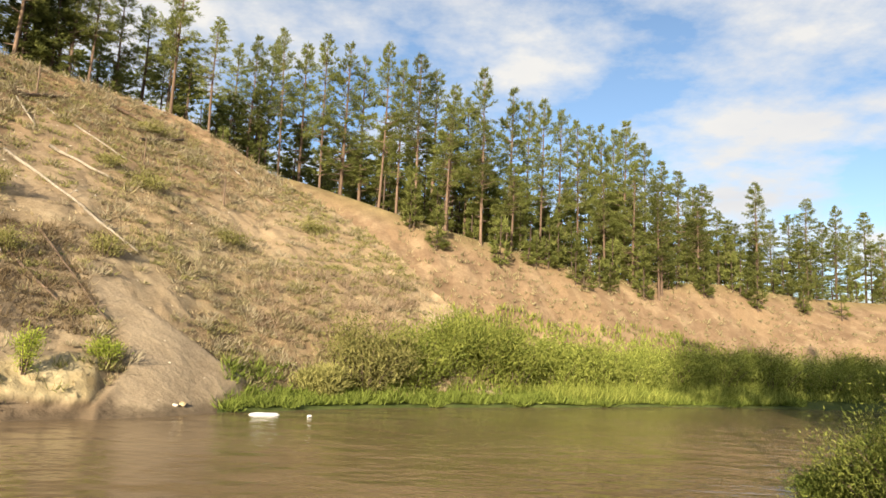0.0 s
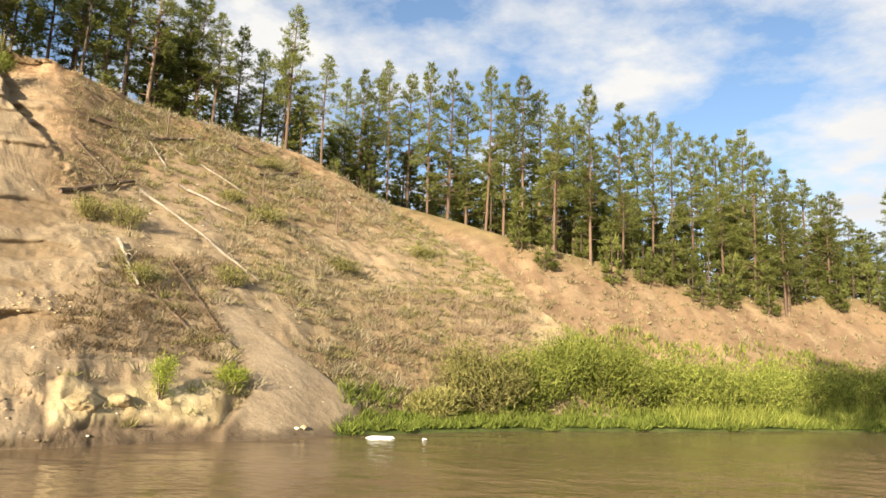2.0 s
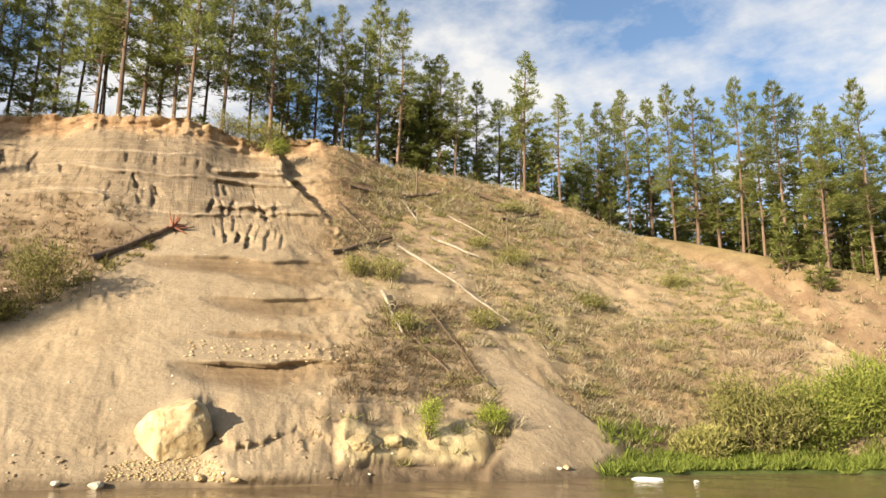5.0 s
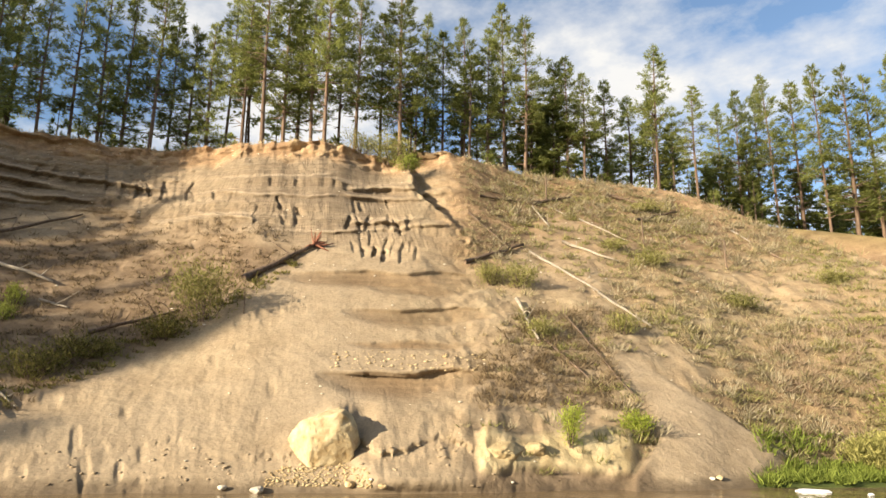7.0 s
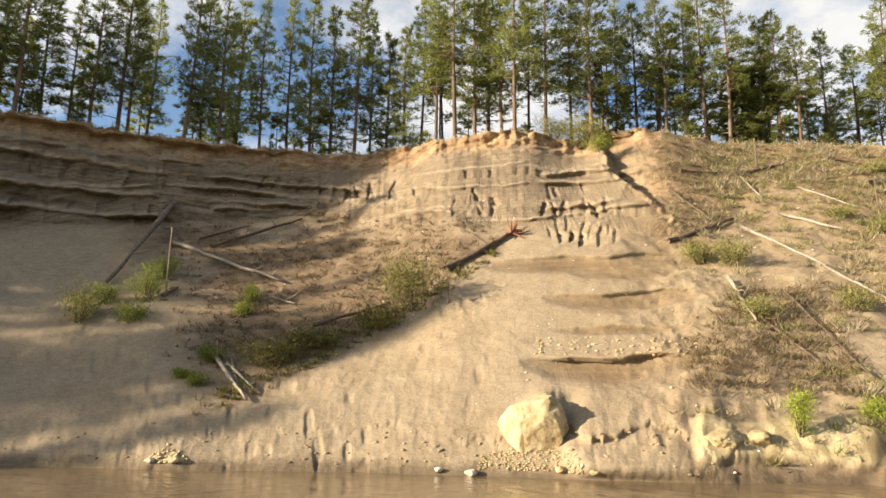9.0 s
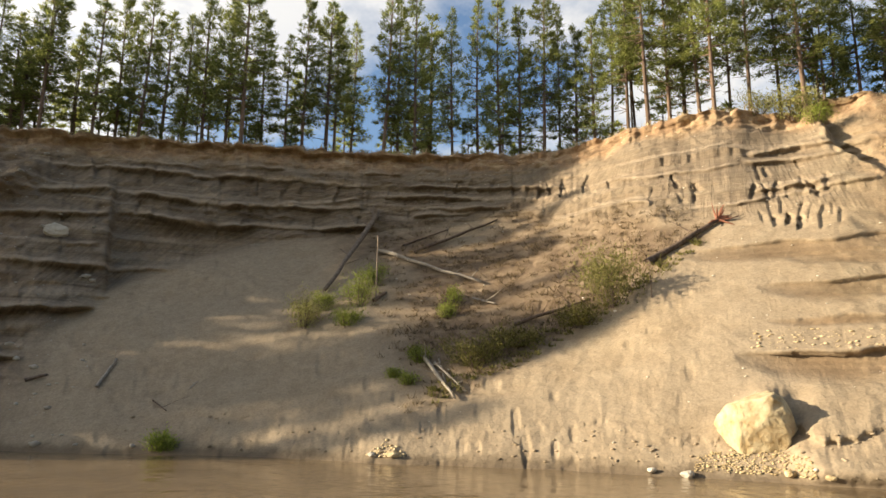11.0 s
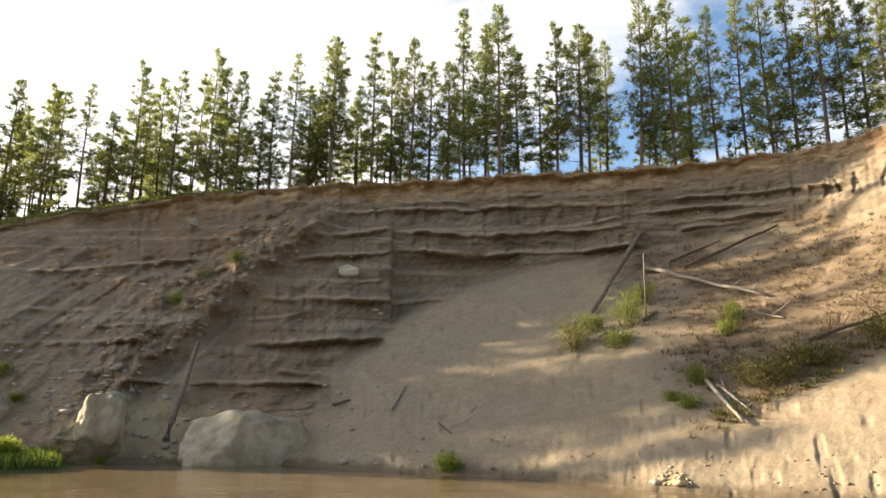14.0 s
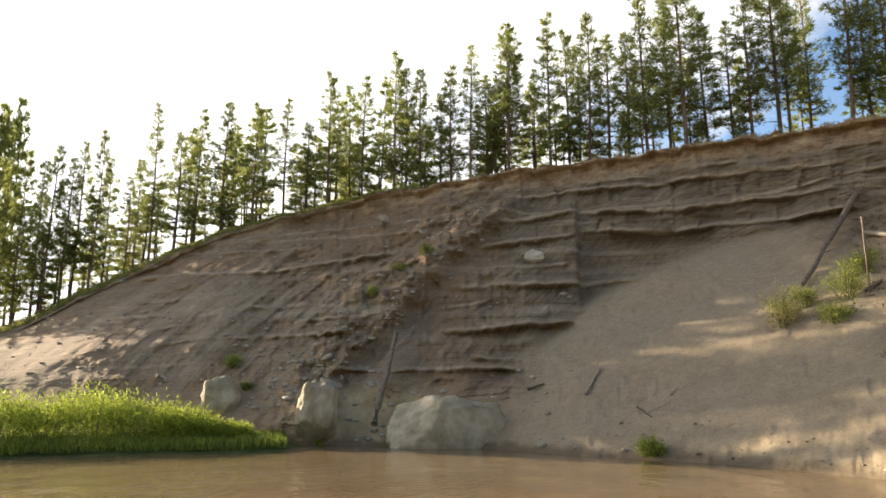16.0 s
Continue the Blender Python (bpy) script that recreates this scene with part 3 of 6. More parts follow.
# fans of loose sand lying over the beds upstream
drift = step(0.52, 0.66, vnoise((arc + 0.84 * Z) * 0.42, Z * 0.09, 31.0)) * step(118, 122, A) * rocky * 0.6
deep = deep * (1 - 0.7 * drift) - 0.2 * drift
bench = np.maximum(bench, drift * (0.6 + 0.4 * vnoise((arc + 0.84 * Z) * 1.7, Z * 0.3, 2.0)))

# a rubble buttress that runs down to the left, and the recess beside it
line = np.interp(RISE, [-4, -1.6, 2.7, 6.3, 10.4, 14.0, 17], [119.5, 118.5, 116.9, 112.9, 109.8, 105.1, 102])
side = A - line
butt = np.where(side > 0, np.exp(-(side / 4.5) ** 2), np.exp(-(side / 1.2) ** 2)) * step(-3.8, -1.5, RISE) * (1 - step(13.5, 16.5, RISE))
deep += -1.7 * butt + butt * (fbm(arc * 0.8, Z * 0.9, 8.0, 4) * 2.4 + fbm(arc * 2.5, Z * 2.5, 3.0, 3) * 1.5)
rills = np.abs(fbm((arc + 0.82 * Z) * 1.1, Z * 0.09, 41.0, 4)) * step(107, 112, A) * step(-1.0, 1.5, RISE) * (1 - step(9.0, 12.5, RISE + 3 * fbm(arc * 0.2, 3.0, 1.0, 2)))
deep += 1.3 * rills
spill = step(0.52, 0.68, vnoise((arc + 0.82 * Z) * 0.8, Z * 0.07, 43.0)) * step(109, 113, A) * step(-1.0, 1.0, RISE) * (1 - step(7.5, 10.0, RISE))
deep = deep * (1 - 0.5 * spill) - 0.12 * spill
bench = np.maximum(bench, 0.65 * spill)
gully = np.abs(fbm(side * 0.55 + fbm(arc * 0.3, Z * 0.3, 2.0, 2) * 2, Z * 0.10, 23.0, 4)) * step(0.5, 3.0, side) * rocky
deep += 1.4 * gully
recess = np.where(side < 0, step(0.0, 2.5, -side) * np.exp(-np.clip(-side - 2.5, 0, 99) / 6.0), 0) * rocky * step(4, 7, RISE)
deep += 1.0 * recess

# ochre ledge standing out of the foot of the scrub slope
ledge_top = -1.5 + 0.7 * (vnoise(arc * 0.35, 5.0) - 0.4) + 0.5 * (vnoise(arc * 1.4, 2.0) - 0.5)
ochre = step(24.4, 25.6, A) * (1 - step(36.3, 37.2, A)) * step(-4.6, -3.7, RISE + 0.8 * fbm(arc * 0.8, 7.0, 1.0, 3)) * (1 - step(ledge_top - 0.12, ledge_top + 0.25, RISE))
chunk = np.floor(vnoise(arc * 0.5, Z * 0.7, 21.0) * 4) / 4
deep -= ochre * (0.38 + 0.22 * (chunk - 0.4) + fbm(arc * 0.7, Z * 0.9, 5.0, 2) * 0.2 + fbm(arc * 2.2, Z * 3.2, 3.0, 5) * 0.22)
apron = step(23, 25, A) * (1 - step(36, 39, A)) * (1 - step(-4.3, -3.5, RISE + 0.8 * fbm(arc * 0.8, 7.0, 1.0, 3)))
deep -= apron * (0.15 + 0.3 * fbm(arc * 1.7, Z * 2.0, 12.0, 4))

# sand: faint streams down the slope and a broken crust at the foot
talus = (1 - over_break) * step(50, 56, A) * (1 - low_rock)
lean = np.interp(A, [38, 48, 53, 58, 64, 76, 90], [-0.5, -0.3, 0.4, 1.0, 1.25, 1.2, 0.8])
skew = arc + Z * lean
deep += talus * (fbm(skew * 1.5, Z * 0.5, 4.0, 3) * 0.04 + fbm(arc * 0.2, Z * 0.3, 2.0, 2) * 0.7 + fbm(arc * 2.5, Z * 2.0, 9.0, 2) * 0.08)
CRUST_A = [33, 35.1, 37.7, 39, 40.4, 42.5, 43.2, 45.2, 46.1, 49, 52.1, 53.8, 56.2, 57.9, 59.2, 60, 60.9, 61.9, 63.4, 63.9, 65.1, 65.5, 66.1, 67.4, 67.8, 68.9, 70.5, 72.4, 74.4, 76.3, 78.8, 80.4, 82.3, 82.7, 84.4, 86.6, 88.8, 94]
CRUST_E = [-3.0, -3.4, -3.0, -2.0, -1.5, -2.7, -3.2, -2.7, -1.5, -2.6, -3.0, -3.2, -3.5, -2.8, -2.3, -1.6, -2.4, -2.6, -3.0, -1.9, -2.5, -1.9, -2.2, -2.9, -2.5, -2.6, -3.1, -3.5, -2.4, -2.2, -1.9, -2.5, -2.9, -2.4, -2.7, -3.5, -4.4, -5.5]
jag = (vnoise(skew * 0.9, 4.0) - 0.5) * 0.6 + (vnoise(skew * 2.6, 9.0) - 0.5) * 0.28 + (vnoise(skew * 7.0, 2.0) - 0.5) * 0.14
crust = curve(CRUST_A, CRUST_E, A, 0.9) + jag
d = crust - RISE
foot_zone = step(33, 35, A) * (1 - step(90, 94, A))
wild = 1 + 2.2 * step(36.5, 38.5, A) * (1 - step(45.5, 47, A))
broken = 0.45 + 0.55 * step(0.3, 0.5, vnoise(arc * 0.5, 3.0))
deep += foot_zone * wild * broken * 0.10 * step(-0.04, 0.14, d) * (1 - step(0.25, 1.7, d))
# fingers of sand hanging from the broken edge
above = np.exp(-np.clip(-d, 0, 9) / 0.55) * (d < 0.1)
deep += foot_zone * wild * broken * above * 0.10 * np.abs(fbm(skew * 1.9 + 0.6 * fbm(arc * 1.5, Z * 1.5, 7.0, 2), Z * 0.5, 3.0, 3))
clods = step(72, 78, A) * (1 - step(90, 95, A)) * (1 - step(1.6, 2.6, Z))
deep += (clods * 0.26 + 0.08 * foot_zone * step(-0.3, 0.3, d)) * (fbm(arc * 2.0 + 0.8 * Z, Z * 2.6, 5.0, 4) + 0.3 * fbm(skew * 2.2, Z * 1.2, 8.0, 3))
# slipped tongues and small hollows in the smooth sand
deep += talus * np.abs(fbm(skew * 1.1, Z * 0.08, 15.0, 3)) * 0.04 * (1 - step(2.5, 8.0, Z))
deep += talus * 0.10 * step(0.70, 0.80, vnoise(arc * 1.6, Z * 1.6, 6.0)) * step(0.45, 0.6, vnoise(arc * 0.2, Z * 0.2, 2.0))
# the sand piled up beside the boulder, and the dark soil cap that runs into its top
wob = 3.0 * fbm(Z * 0.6, A * 0.1, 6.0, 3)
pile = step(30.0, 41.5, A + wob) * (1 - step(44.5, 47.5, A + 0.5 * wob)) * step(-6.5, -4.5, RISE) * (1 - step(-0.5, 2.6, RISE))
deep -= 1.0 * pile
cap = np.exp(-((A - 47.6) / 1.1) ** 2 - ((RISE + 0.3) / 1.0) ** 2)
deep -= cap * (1.5 + 0.9 * fbm(arc * 2.2, Z * 2.2, 5.0, 4))
R = R + deep

# rough scrub ground
bushy = np.clip((1 - cl) * (1 - step(100, 110, A)) + step(28, 33, A) * (1 - step(36.5, 40, A)), 0, 1) * step(0.2, 1.2, Z)
rough = fbm(arc * 0.22, R * 0.22, 2.0, 3) * 1.1 + fbm(arc * 1.3, R * 1.3, 2.0, 3) * 0.35
ease = np.clip((rim_row - row) / 20, 0, 1)

# grey sand chute through the scrub
c_left = np.interp(RISE, [-5, -4.4, -1.7, 0.7, 3.3, 5.0], [25.5, 24.9, 23.1, 24.2, 26.2, 26.8])
c_right = np.interp(RISE, [-5, -4.1, -2.5, 0.0, 2.4, 4.6], [16.5, 16.3, 14.8, 18.7, 22.5, 25.7])
chute = step(-0.7, 0.5, A - c_right) * (1 - step(-0.5, 0.5, A - c_left)) * (1 - step(3.6, 6.0, RISE))
Z = Z + bushy * rough * ease * (1 - chute) + 0.3 * chute

# flat land behind the rim
back_r, back_z = [], []
for d in (0.5, 1.5, 4, 9, 18, 34, 60, 110, 220, 500, 1400):
    back_r.append(rr + d)
    fall = drop * min(d / 9.0, 1.0)
    back_z.append(rz - fall + step(112, 119, az) * min(d, 4) * 0.24 + fbm(az * 0.5, d * 0.1, 7.0, 3) * min(d * 0.2, 1.2) + (0.12 if d < 2 else 0.0))
R = np.vstack([R, back_r])
Z = np.vstack([Z, back_z])
A = np.broadcast_to(az, R.shape)
grow = lambda m, last: np.vstack([m, np.repeat(last, 11, 0)])
flat_row = np.zeros((1, len(az)))
cliff_m = grow(np.clip(rocky, 0, 1), flat_row)
patchy = step(0.38, 0.6, vnoise(arc * 0.16, R[:rim_row + 1] * 0.16, 3.0))
low_line = np.interp(A[:rim_row + 1], [50.4, 53.6, 61.8, 70.3, 74], [12.1, 10.0, 4.7, 0.2, -1.5])
blur = fbm(arc * 0.25, Z[:rim_row + 1] * 0.3, 6.0, 4) * 5
scrub = step(-0.8, 1.6, RISE - low_line + blur * 0.5) * (1 - step(11.5, 14.6, RISE + blur)) * step(50, 52, A[:rim_row + 1]) * (1 - step(71, 79, A[:rim_row + 1] + blur * 2 - RISE * 0.25))
scrub_m = grow(np.maximum(scrub * 0.95, 0.8 * apron), flat_row)
early = 1 - step(8, 18, A[:rim_row + 1])
veg_m = np.clip(bushy * (0.5 + 0.3 * early + (0.5 - 0.3 * early) * patchy), 0, 1) * (1 - chute)
veg_m = grow(veg_m, flat_row + 1.0)
depth = rz - Z[:rim_row + 1]
lip = (1 - step(0.9, 2.2, depth + fbm(arc * 0.4, 3.0, 2.0, 3) * 1.6)) * step(14, 22, A[:rim_row + 1])
top_m = grow(np.clip(lip * (1 - 0.75 * step(114, 121, A[:rim_row + 1])), 0, 1), flat_row)
# red-brown upper scrub slope; beyond 100 degrees a painted warmth for missing sunlight
rust_warm_m = grow(0.85 * (0.5 + 0.5 * patchy) * step(8, 20, A[:rim_row + 1]) * (1 - step(36, 42, A[:rim_row + 1])) * step(9, 17, Z[:rim_row + 1]) + step(100, 108, A[:rim_row + 1]) * (0.25 + 0.4 * vnoise(arc * 0.35, Z[:rim_row + 1] * 0.35, 9.0) + 0.3 * scarp) * (1 - 0.8 * np.clip(bench, 0, 1)), flat_row)
yell = ochre * (1 - chute) * (0.5 + 0.45 * step(0.3, 0.6, vnoise(arc * 0.6, Z[:rim_row + 1], 4.0))) * step(0.35, 0.8, Z[:rim_row + 1])
yell = yell + step(108, 112, A[:rim_row + 1]) * (1 - step(119, 121, A[:rim_row + 1])) * (1 - step(2.5, 4.0, Z[:rim_row + 1])) * 0.5
yellow_m = grow(yell, flat_row)

ang = np.radians(A)
bluff_xyz = np.stack([-np.sin(ang) * R, np.cos(ang) * R, Z], -1)
me = mesh_of("bluff", bluff_xyz, grid_faces(*R.shape)[:, ::-1], EARTH, True)
for n, v in (("cliff", cliff_m), ("veg", veg_m), ("top", top_m), ("rust", rust_warm_m), ("yellow", yellow_m), ("scrub", scrub_m), ("bench", grow(np.clip(bench, 0, 1), flat_row)), ("umber", grow(np.clip(umber, 0, 1) * 0.9, flat_row)), ("wall_bed", grow(np.clip(under_lip_shade * rocky + 0.8 * cap + 0.75 * scarp, 0, 1), flat_row)), ("along", A * 0.85 + Z * np.vstack([lean, np.repeat(lean[:1] * 0, 11, 0)]))):
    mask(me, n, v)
bluff = tagged(new("bluff", me), "eroded sand bluff with bedded ledges above grey talus", "bluff", kind="structure")

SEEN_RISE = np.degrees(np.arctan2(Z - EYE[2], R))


def column(a):
    return int(np.abs(az - a).argmin())


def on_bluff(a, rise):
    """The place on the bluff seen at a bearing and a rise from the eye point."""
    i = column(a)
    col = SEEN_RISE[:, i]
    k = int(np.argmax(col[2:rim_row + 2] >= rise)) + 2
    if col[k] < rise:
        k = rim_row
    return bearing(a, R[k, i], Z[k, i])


def rim_at(a, back=0.0):
    """The ground a given way behind the rim."""
    i = column(a)
    r = RIM_ROW_R[i] + back
    return bearing(a, r, float(np.interp(r, R[rim_row:, i], Z[rim_row:, i])))


RIM_ROW_R = R[rim_row]

# ---- the low wooded bank downstream ----
HAZ = [-46, -32, -26, -22.5, -17, -13.4, -7, -3, 2, 7.8, 13.3, 26]
SHORE = [74, 69, 63, 59, 53.5, 48.5, 44, 41.5, 39.3, 36.2, 33.3, 30]
HFOOT_R = [95, 90, 82, 74, 66, 61, 57, 54, 53, 54, 56, 60]
HFOOT_Z = [3, 3, 3, 2.6, 2.4, 2.2, 2.2, 2.4, 3, 5, 7, 10]
HTOP_R = [120, 110, 99, 89, 79, 75, 70, 67.5, 67, 70, 73, 76]
HTOP_Z = [12.5, 12.2, 12.2, 12.6, 11.6, 11.4, 13.2, 13.9, 15.4, 18.0, 20.3, 22]
haz = np.arange(-46, 26.01, 0.3)
shore, hfr, hfz, htr, htz = (curve(HAZ, v, haz, 1.8) for v in (SHORE, HFOOT_R, HFOOT_Z, HTOP_R, HTOP_Z))
hr, hz, hbank, hveg = [], [], [], []
for q in (-3.0, -1.0):
    hr.append(shore + q), hz.append(0 * haz + q * 0.4), hbank.append(0 * haz + 1), hveg.append(0 * haz)
for i in range(24):
    p = i / 24
    hr.append(shore + (hfr - shore) * p), hz.append(0.1 + hfz * p ** 1.3), hbank.append(0 * haz + 1), hveg.append(0 * haz)
for i in range(50):
    p = i / 50
    bulge = fbm(haz * 0.35, p * 3, 1.0, 4) * 2.6 + fbm(haz * 1.5, p * 6, 2.0, 3) * 0.9
    hr.append(hfr + (htr - hfr) * p - bulge * math.sin(p * math.pi)), hz.append(0.1 + hfz + (htz - hfz) * p ** 0.85)
    hbank.append(0 * haz + max(0, 1 - p * 6)), hveg.append(np.clip((p - 0.8) * 4, 0, 1) + 0 * haz)
for d in (0, 2, 5, 10, 20, 40, 80, 180, 500, 1400):
    hr.append(htr + d), hz.append(htz + 0.1 + fbm(haz * 0.5, d * 0.1, 3.0, 3) * min(1.0, d * 0.2) + min(d * 0.03, 6)), hbank.append(0 * haz), hveg.append(0 * haz + 1)
HR, HZ = np.array(hr), np.array(hz)
hang = np.radians(np.broadcast_to(haz, HR.shape))
me = mesh_of("wooded_bank", np.stack([-np.sin(hang) * HR, np.cos(hang) * HR, HZ], -1), grid_faces(*HR.shape)[:, ::-1], HILL, True)
mask(me, "bank", np.array(hbank)), mask(me, "veg", np.array(hveg))
tagged(new("wooded_bank", me), "bare orange hillside under pines above a green shore", "hillside", kind="structure")
HRISE = np.degrees(np.arctan2(HZ - EYE[2], HR))


def on_bank(a, r):
    i = min(max(int(round((a - haz[0]) / 0.3)), 0), len(haz) - 1)
    return bearing(a, r, float(np.interp(r, HR[:, i], HZ[:, i])))


def bank_top(a, back):
    return on_bank(a, float(np.interp(a, haz, htr)) + back)


# ---- river and the near shore ----
ring = [0, 3, 5, 7, 9, 12, 20, 40, 80, 160, 320, 700, 1500, 2500]
turn = np.radians(np.arange(0, 361, 2.5))
gr, ga = np.meshgrid(ring, turn, indexing="ij")
gx, gy = -np.sin(ga) * gr, np.cos(ga) * gr
side_a = np.mod(np.degrees(ga) + 180, 360) - 180
wet = step(-60, -48, side_a) * (1 - step(150, 158, side_a))
gz = 1.15 - 3.4 * wet * step(1.8, 4.6, gr) + fbm(gx * 0.3, gy * 0.3, 2.0, 3) * 0.4
me = mesh_of("ground", np.stack([gx, gy, gz], -1), grid_faces(*gr.shape), HILL, True)
mask(me, "bank", np.ones(gr.size)), mask(me, "veg", np.zeros(gr.size))
tagged(new("ground", me), "grassy near river bank running down into the water", "ground", kind="structure")
wr = np.array([0.5, 5, 10, 15, 20, 30, 45, 60, 90, 160, 400, 1200])
wa = np.radians(np.arange(-80, 181, 4))
wgr, wga = np.meshgrid(wr, wa, indexing="ij")
me = mesh_of("river", np.stack([-np.sin(wga) * wgr, np.cos(wga) * wgr, wgr * 0], -1), grid_faces(*wgr.shape)[:, ::-1], WATER, True)
tagged(new("river", me), "smooth brown silty river with faint ripples", "river", kind="structure")

# ---- plants ----


def tube(points, radii, sides=7, wobble=0.0, rng=None):
    """Rings along a line: verts and quad faces, closed by a point at both ends."""
    pts = [Vector(p) for p in points]
    vs, fs = [], []
    for i, (p, r) in enumerate(zip(pts, radii)):
        d = (pts[min(i + 1, len(pts) - 1)] - pts[max(i - 1, 0)]).normalized()
        u = d.orthogonal().normalized()
        w = d.cross(u)
        for s in range(sides):
            t = 2 * math.pi * s / sides
            k = r * (1 + (rng.uniform(-wobble, wobble) if rng else 0))
            vs.append(p + (u * math.cos(t) + w * math.sin(t)) * k)
    for i in range(len(pts) - 1):
        for s in range(sides):
            a, b = i * sides + s, i * sides + (s + 1) % sides
            fs.append((a, b, b + sides, a + sides))
    for base, tip in ((0, pts[0]), ((len(pts) - 1) * sides, pts[-1])):
        c = len(vs)
        vs.append(tip)
        for s in range(sides):
            fs.append((base + s, base + (s + 1) % sides, c, c))
    return vs, fs


def spike(a, tip, r):
    """A slim limb: a three-sided point."""
    d = (tip - a).normalized()
    u = d.orthogonal().normalized()
    w = d.cross(u)
    return [a + u * r, a - u * r * 0.5 + w * r * 0.87, a - u * r * 0.5 - w * r * 0.87, tip], [(0, 1, 3, 3), (1, 2, 3, 3), (2, 0, 3, 3)]


def join(lists):
    vs, fs = [], []
    for v, f in lists:
        o = len(vs)
        vs += v
        fs += [tuple(i + o for i in q) for q in f]
    return vs, fs


def tri_faces(quads):
    out = []
    for a, b, c, d in quads:
        out.append((a, b, c))
        if c != d:
            out.append((a, c, d))
    return out


def solid(name, vf, mat, smooth=True):
    return mesh_of(name, [tuple(v) for v in vf[0]], tri_faces(vf[1]), mat, smooth)


def blades(centres, ways, lengths, widths, rng, lean=0.0):
    """Slim leaf triangles from a base outward; arrays in, verts and faces out."""
    centres, ways = np.asarray(centres), np.asarray(ways)
    n = len(centres)
    ways = ways / (np.linalg.norm(ways, axis=1)[:, None] + 1e-9)
    side = np.cross(ways, rng.normal(size=(n, 3)))
    side /= np.linalg.norm(side, axis=1)[:, None] + 1e-9
    L, Wd = np.asarray(lengths).reshape(-1, 1), np.asarray(widths).reshape(-1, 1)
    v = np.stack([centres - side * Wd * 0.5 + ways * L * 0.15, centres + side * Wd * 0.5 + ways * L * 0.3, centres + ways * L], 1)
    return v.reshape(-1, 3), np.arange(3 * n).reshape(-1, 3)


def pine(seed, h, bare, spread, thick, mat=BARK, sparse=0.0, light=1.0):
    """A pine with a tapered trunk, whorls of limbs and flat sprays of needles; bare: share of the height without a crown."""
    rng, rnd = np.random.default_rng(seed), random.Random(seed)
    tree = empty("pine_tree")
    bend = [rnd.uniform(-0.015, 0.015) * h, rnd.uniform(-0.015, 0.015) * h]
    axis = lambda u: Vector((bend[0] * math.sin(u * 2.6), bend[1] * math.sin(u * 2.2 + 0.4), u * h))
    us = [0, 0.02, 0.1, 0.25, 0.45, 0.65, 0.85, 1.0]
    rad = lambda u: thick * (1 - u) ** 0.8 * (1.35 if u < 0.01 else 1.0) + 0.015
    trunk_pts = [axis(u) - (Vector((0, 0, 0.4)) if u == 0 else Vector()) for u in us]
    part("trunk", solid("trunk", tube(trunk_pts, [rad(u) for u in us], 7), mat), tree)
    limbs, cs, ws, ls, wd = [], [], [], [], []
    u = bare * 0.35
    lobe = [rnd.uniform(0.78, 1.12) for _ in range(9)]
    while u < 0.99:
        inside = u >= bare
        count = rnd.randint(4, 6) if inside else rnd.randint(0, 2)
        v = max(0.0, (u - bare) / (1 - bare))
        profile = (1 - v) ** 0.8 * (0.7 + 0.3 * min(1, v * 4)) + 0.06
        reach = spread * profile * lobe[int(v * 8.9)] if inside else spread * 0.45
        for _ in range(count):
            if inside and rnd.random() < sparse:
                continue
            t = rnd.uniform(0, 2 * math.pi)
            ln = reach * rnd.uniform(0.55, 1.12)
            up = rnd.uniform(-0.30, 0.05) + 0.75 * v ** 1.5
            a = axis(u)
            way = Vector((math.cos(t), math.sin(t), up)).normalized()
            mid, tip = a + way * ln * 0.55, a + way * ln + Vector((0, 0, 0.14 * ln))
            limbs.append(spike(a, tip, 0.04 * (1 - u) + 0.02))
            if not inside:
                continue
            across = Vector((-math.sin(t), math.cos(t), 0))
            for k in range(3 + int(ln / 0.15 / light)):
                f = 1.05 - 0.75 * rnd.random() ** 1.3
                c = a + (tip - a) * f + across * rnd.gauss(0, 0.15 * ln * (1.15 - 0.6 * f) + 0.05) + Vector((0, 0, rnd.gauss(0.02, 0.06)))
                m = rnd.randint(5, 7)
                dirs = rng.normal(size=(m, 3)) * (0.75, 0.75, 0.45) + np.array(way) * 1.0 + (0, 0, 0.3)
                cs.append(np.tile(np.array(c), (m, 1)) + rng.normal(size=(m, 3)) * 0.05)
                ws.append(dirs)
                ls.append(rng.uniform(0.26, 0.48, m) * light ** 0.5)
                wd.append(rng.uniform(0.04, 0.065, m) * light)
        u += rnd.uniform(0.016, 0.034) * 14.0 / h * (light if inside else 1.5)
    tagged(part("branchwork", solid("branchwork", join(limbs), mat), tree), kind="stuff")
    v, f = blades(np.concatenate(cs), np.concatenate(ws), np.concatenate(ls), np.concatenate(wd), rng)
    tagged(part("crown", mesh_of("crown", v, f, NEEDLES), tree), kind="stuff")
    return tree


def retire(source):
    for o in (*source.children_recursive, source):
        bpy.data.objects.remove(o)


TALL = [(pine(11, 14, 0.24, 3.0, 0.16, BARK, 0.0, 1.4), 14), (pine(12, 14, 0.32, 2.8, 0.15, BARK, 0.0, 1.4), 14), (pine(13, 14, 0.16, 3.1, 0.17, BARK, 0.05, 1.4), 14), (pine(14, 14, 0.42, 2.5, 0.14, BARK, 0.05, 1.2), 14), (pine(15, 14, 0.34, 2.8, 0.16, BARK, 0.15, 1.2), 14)]
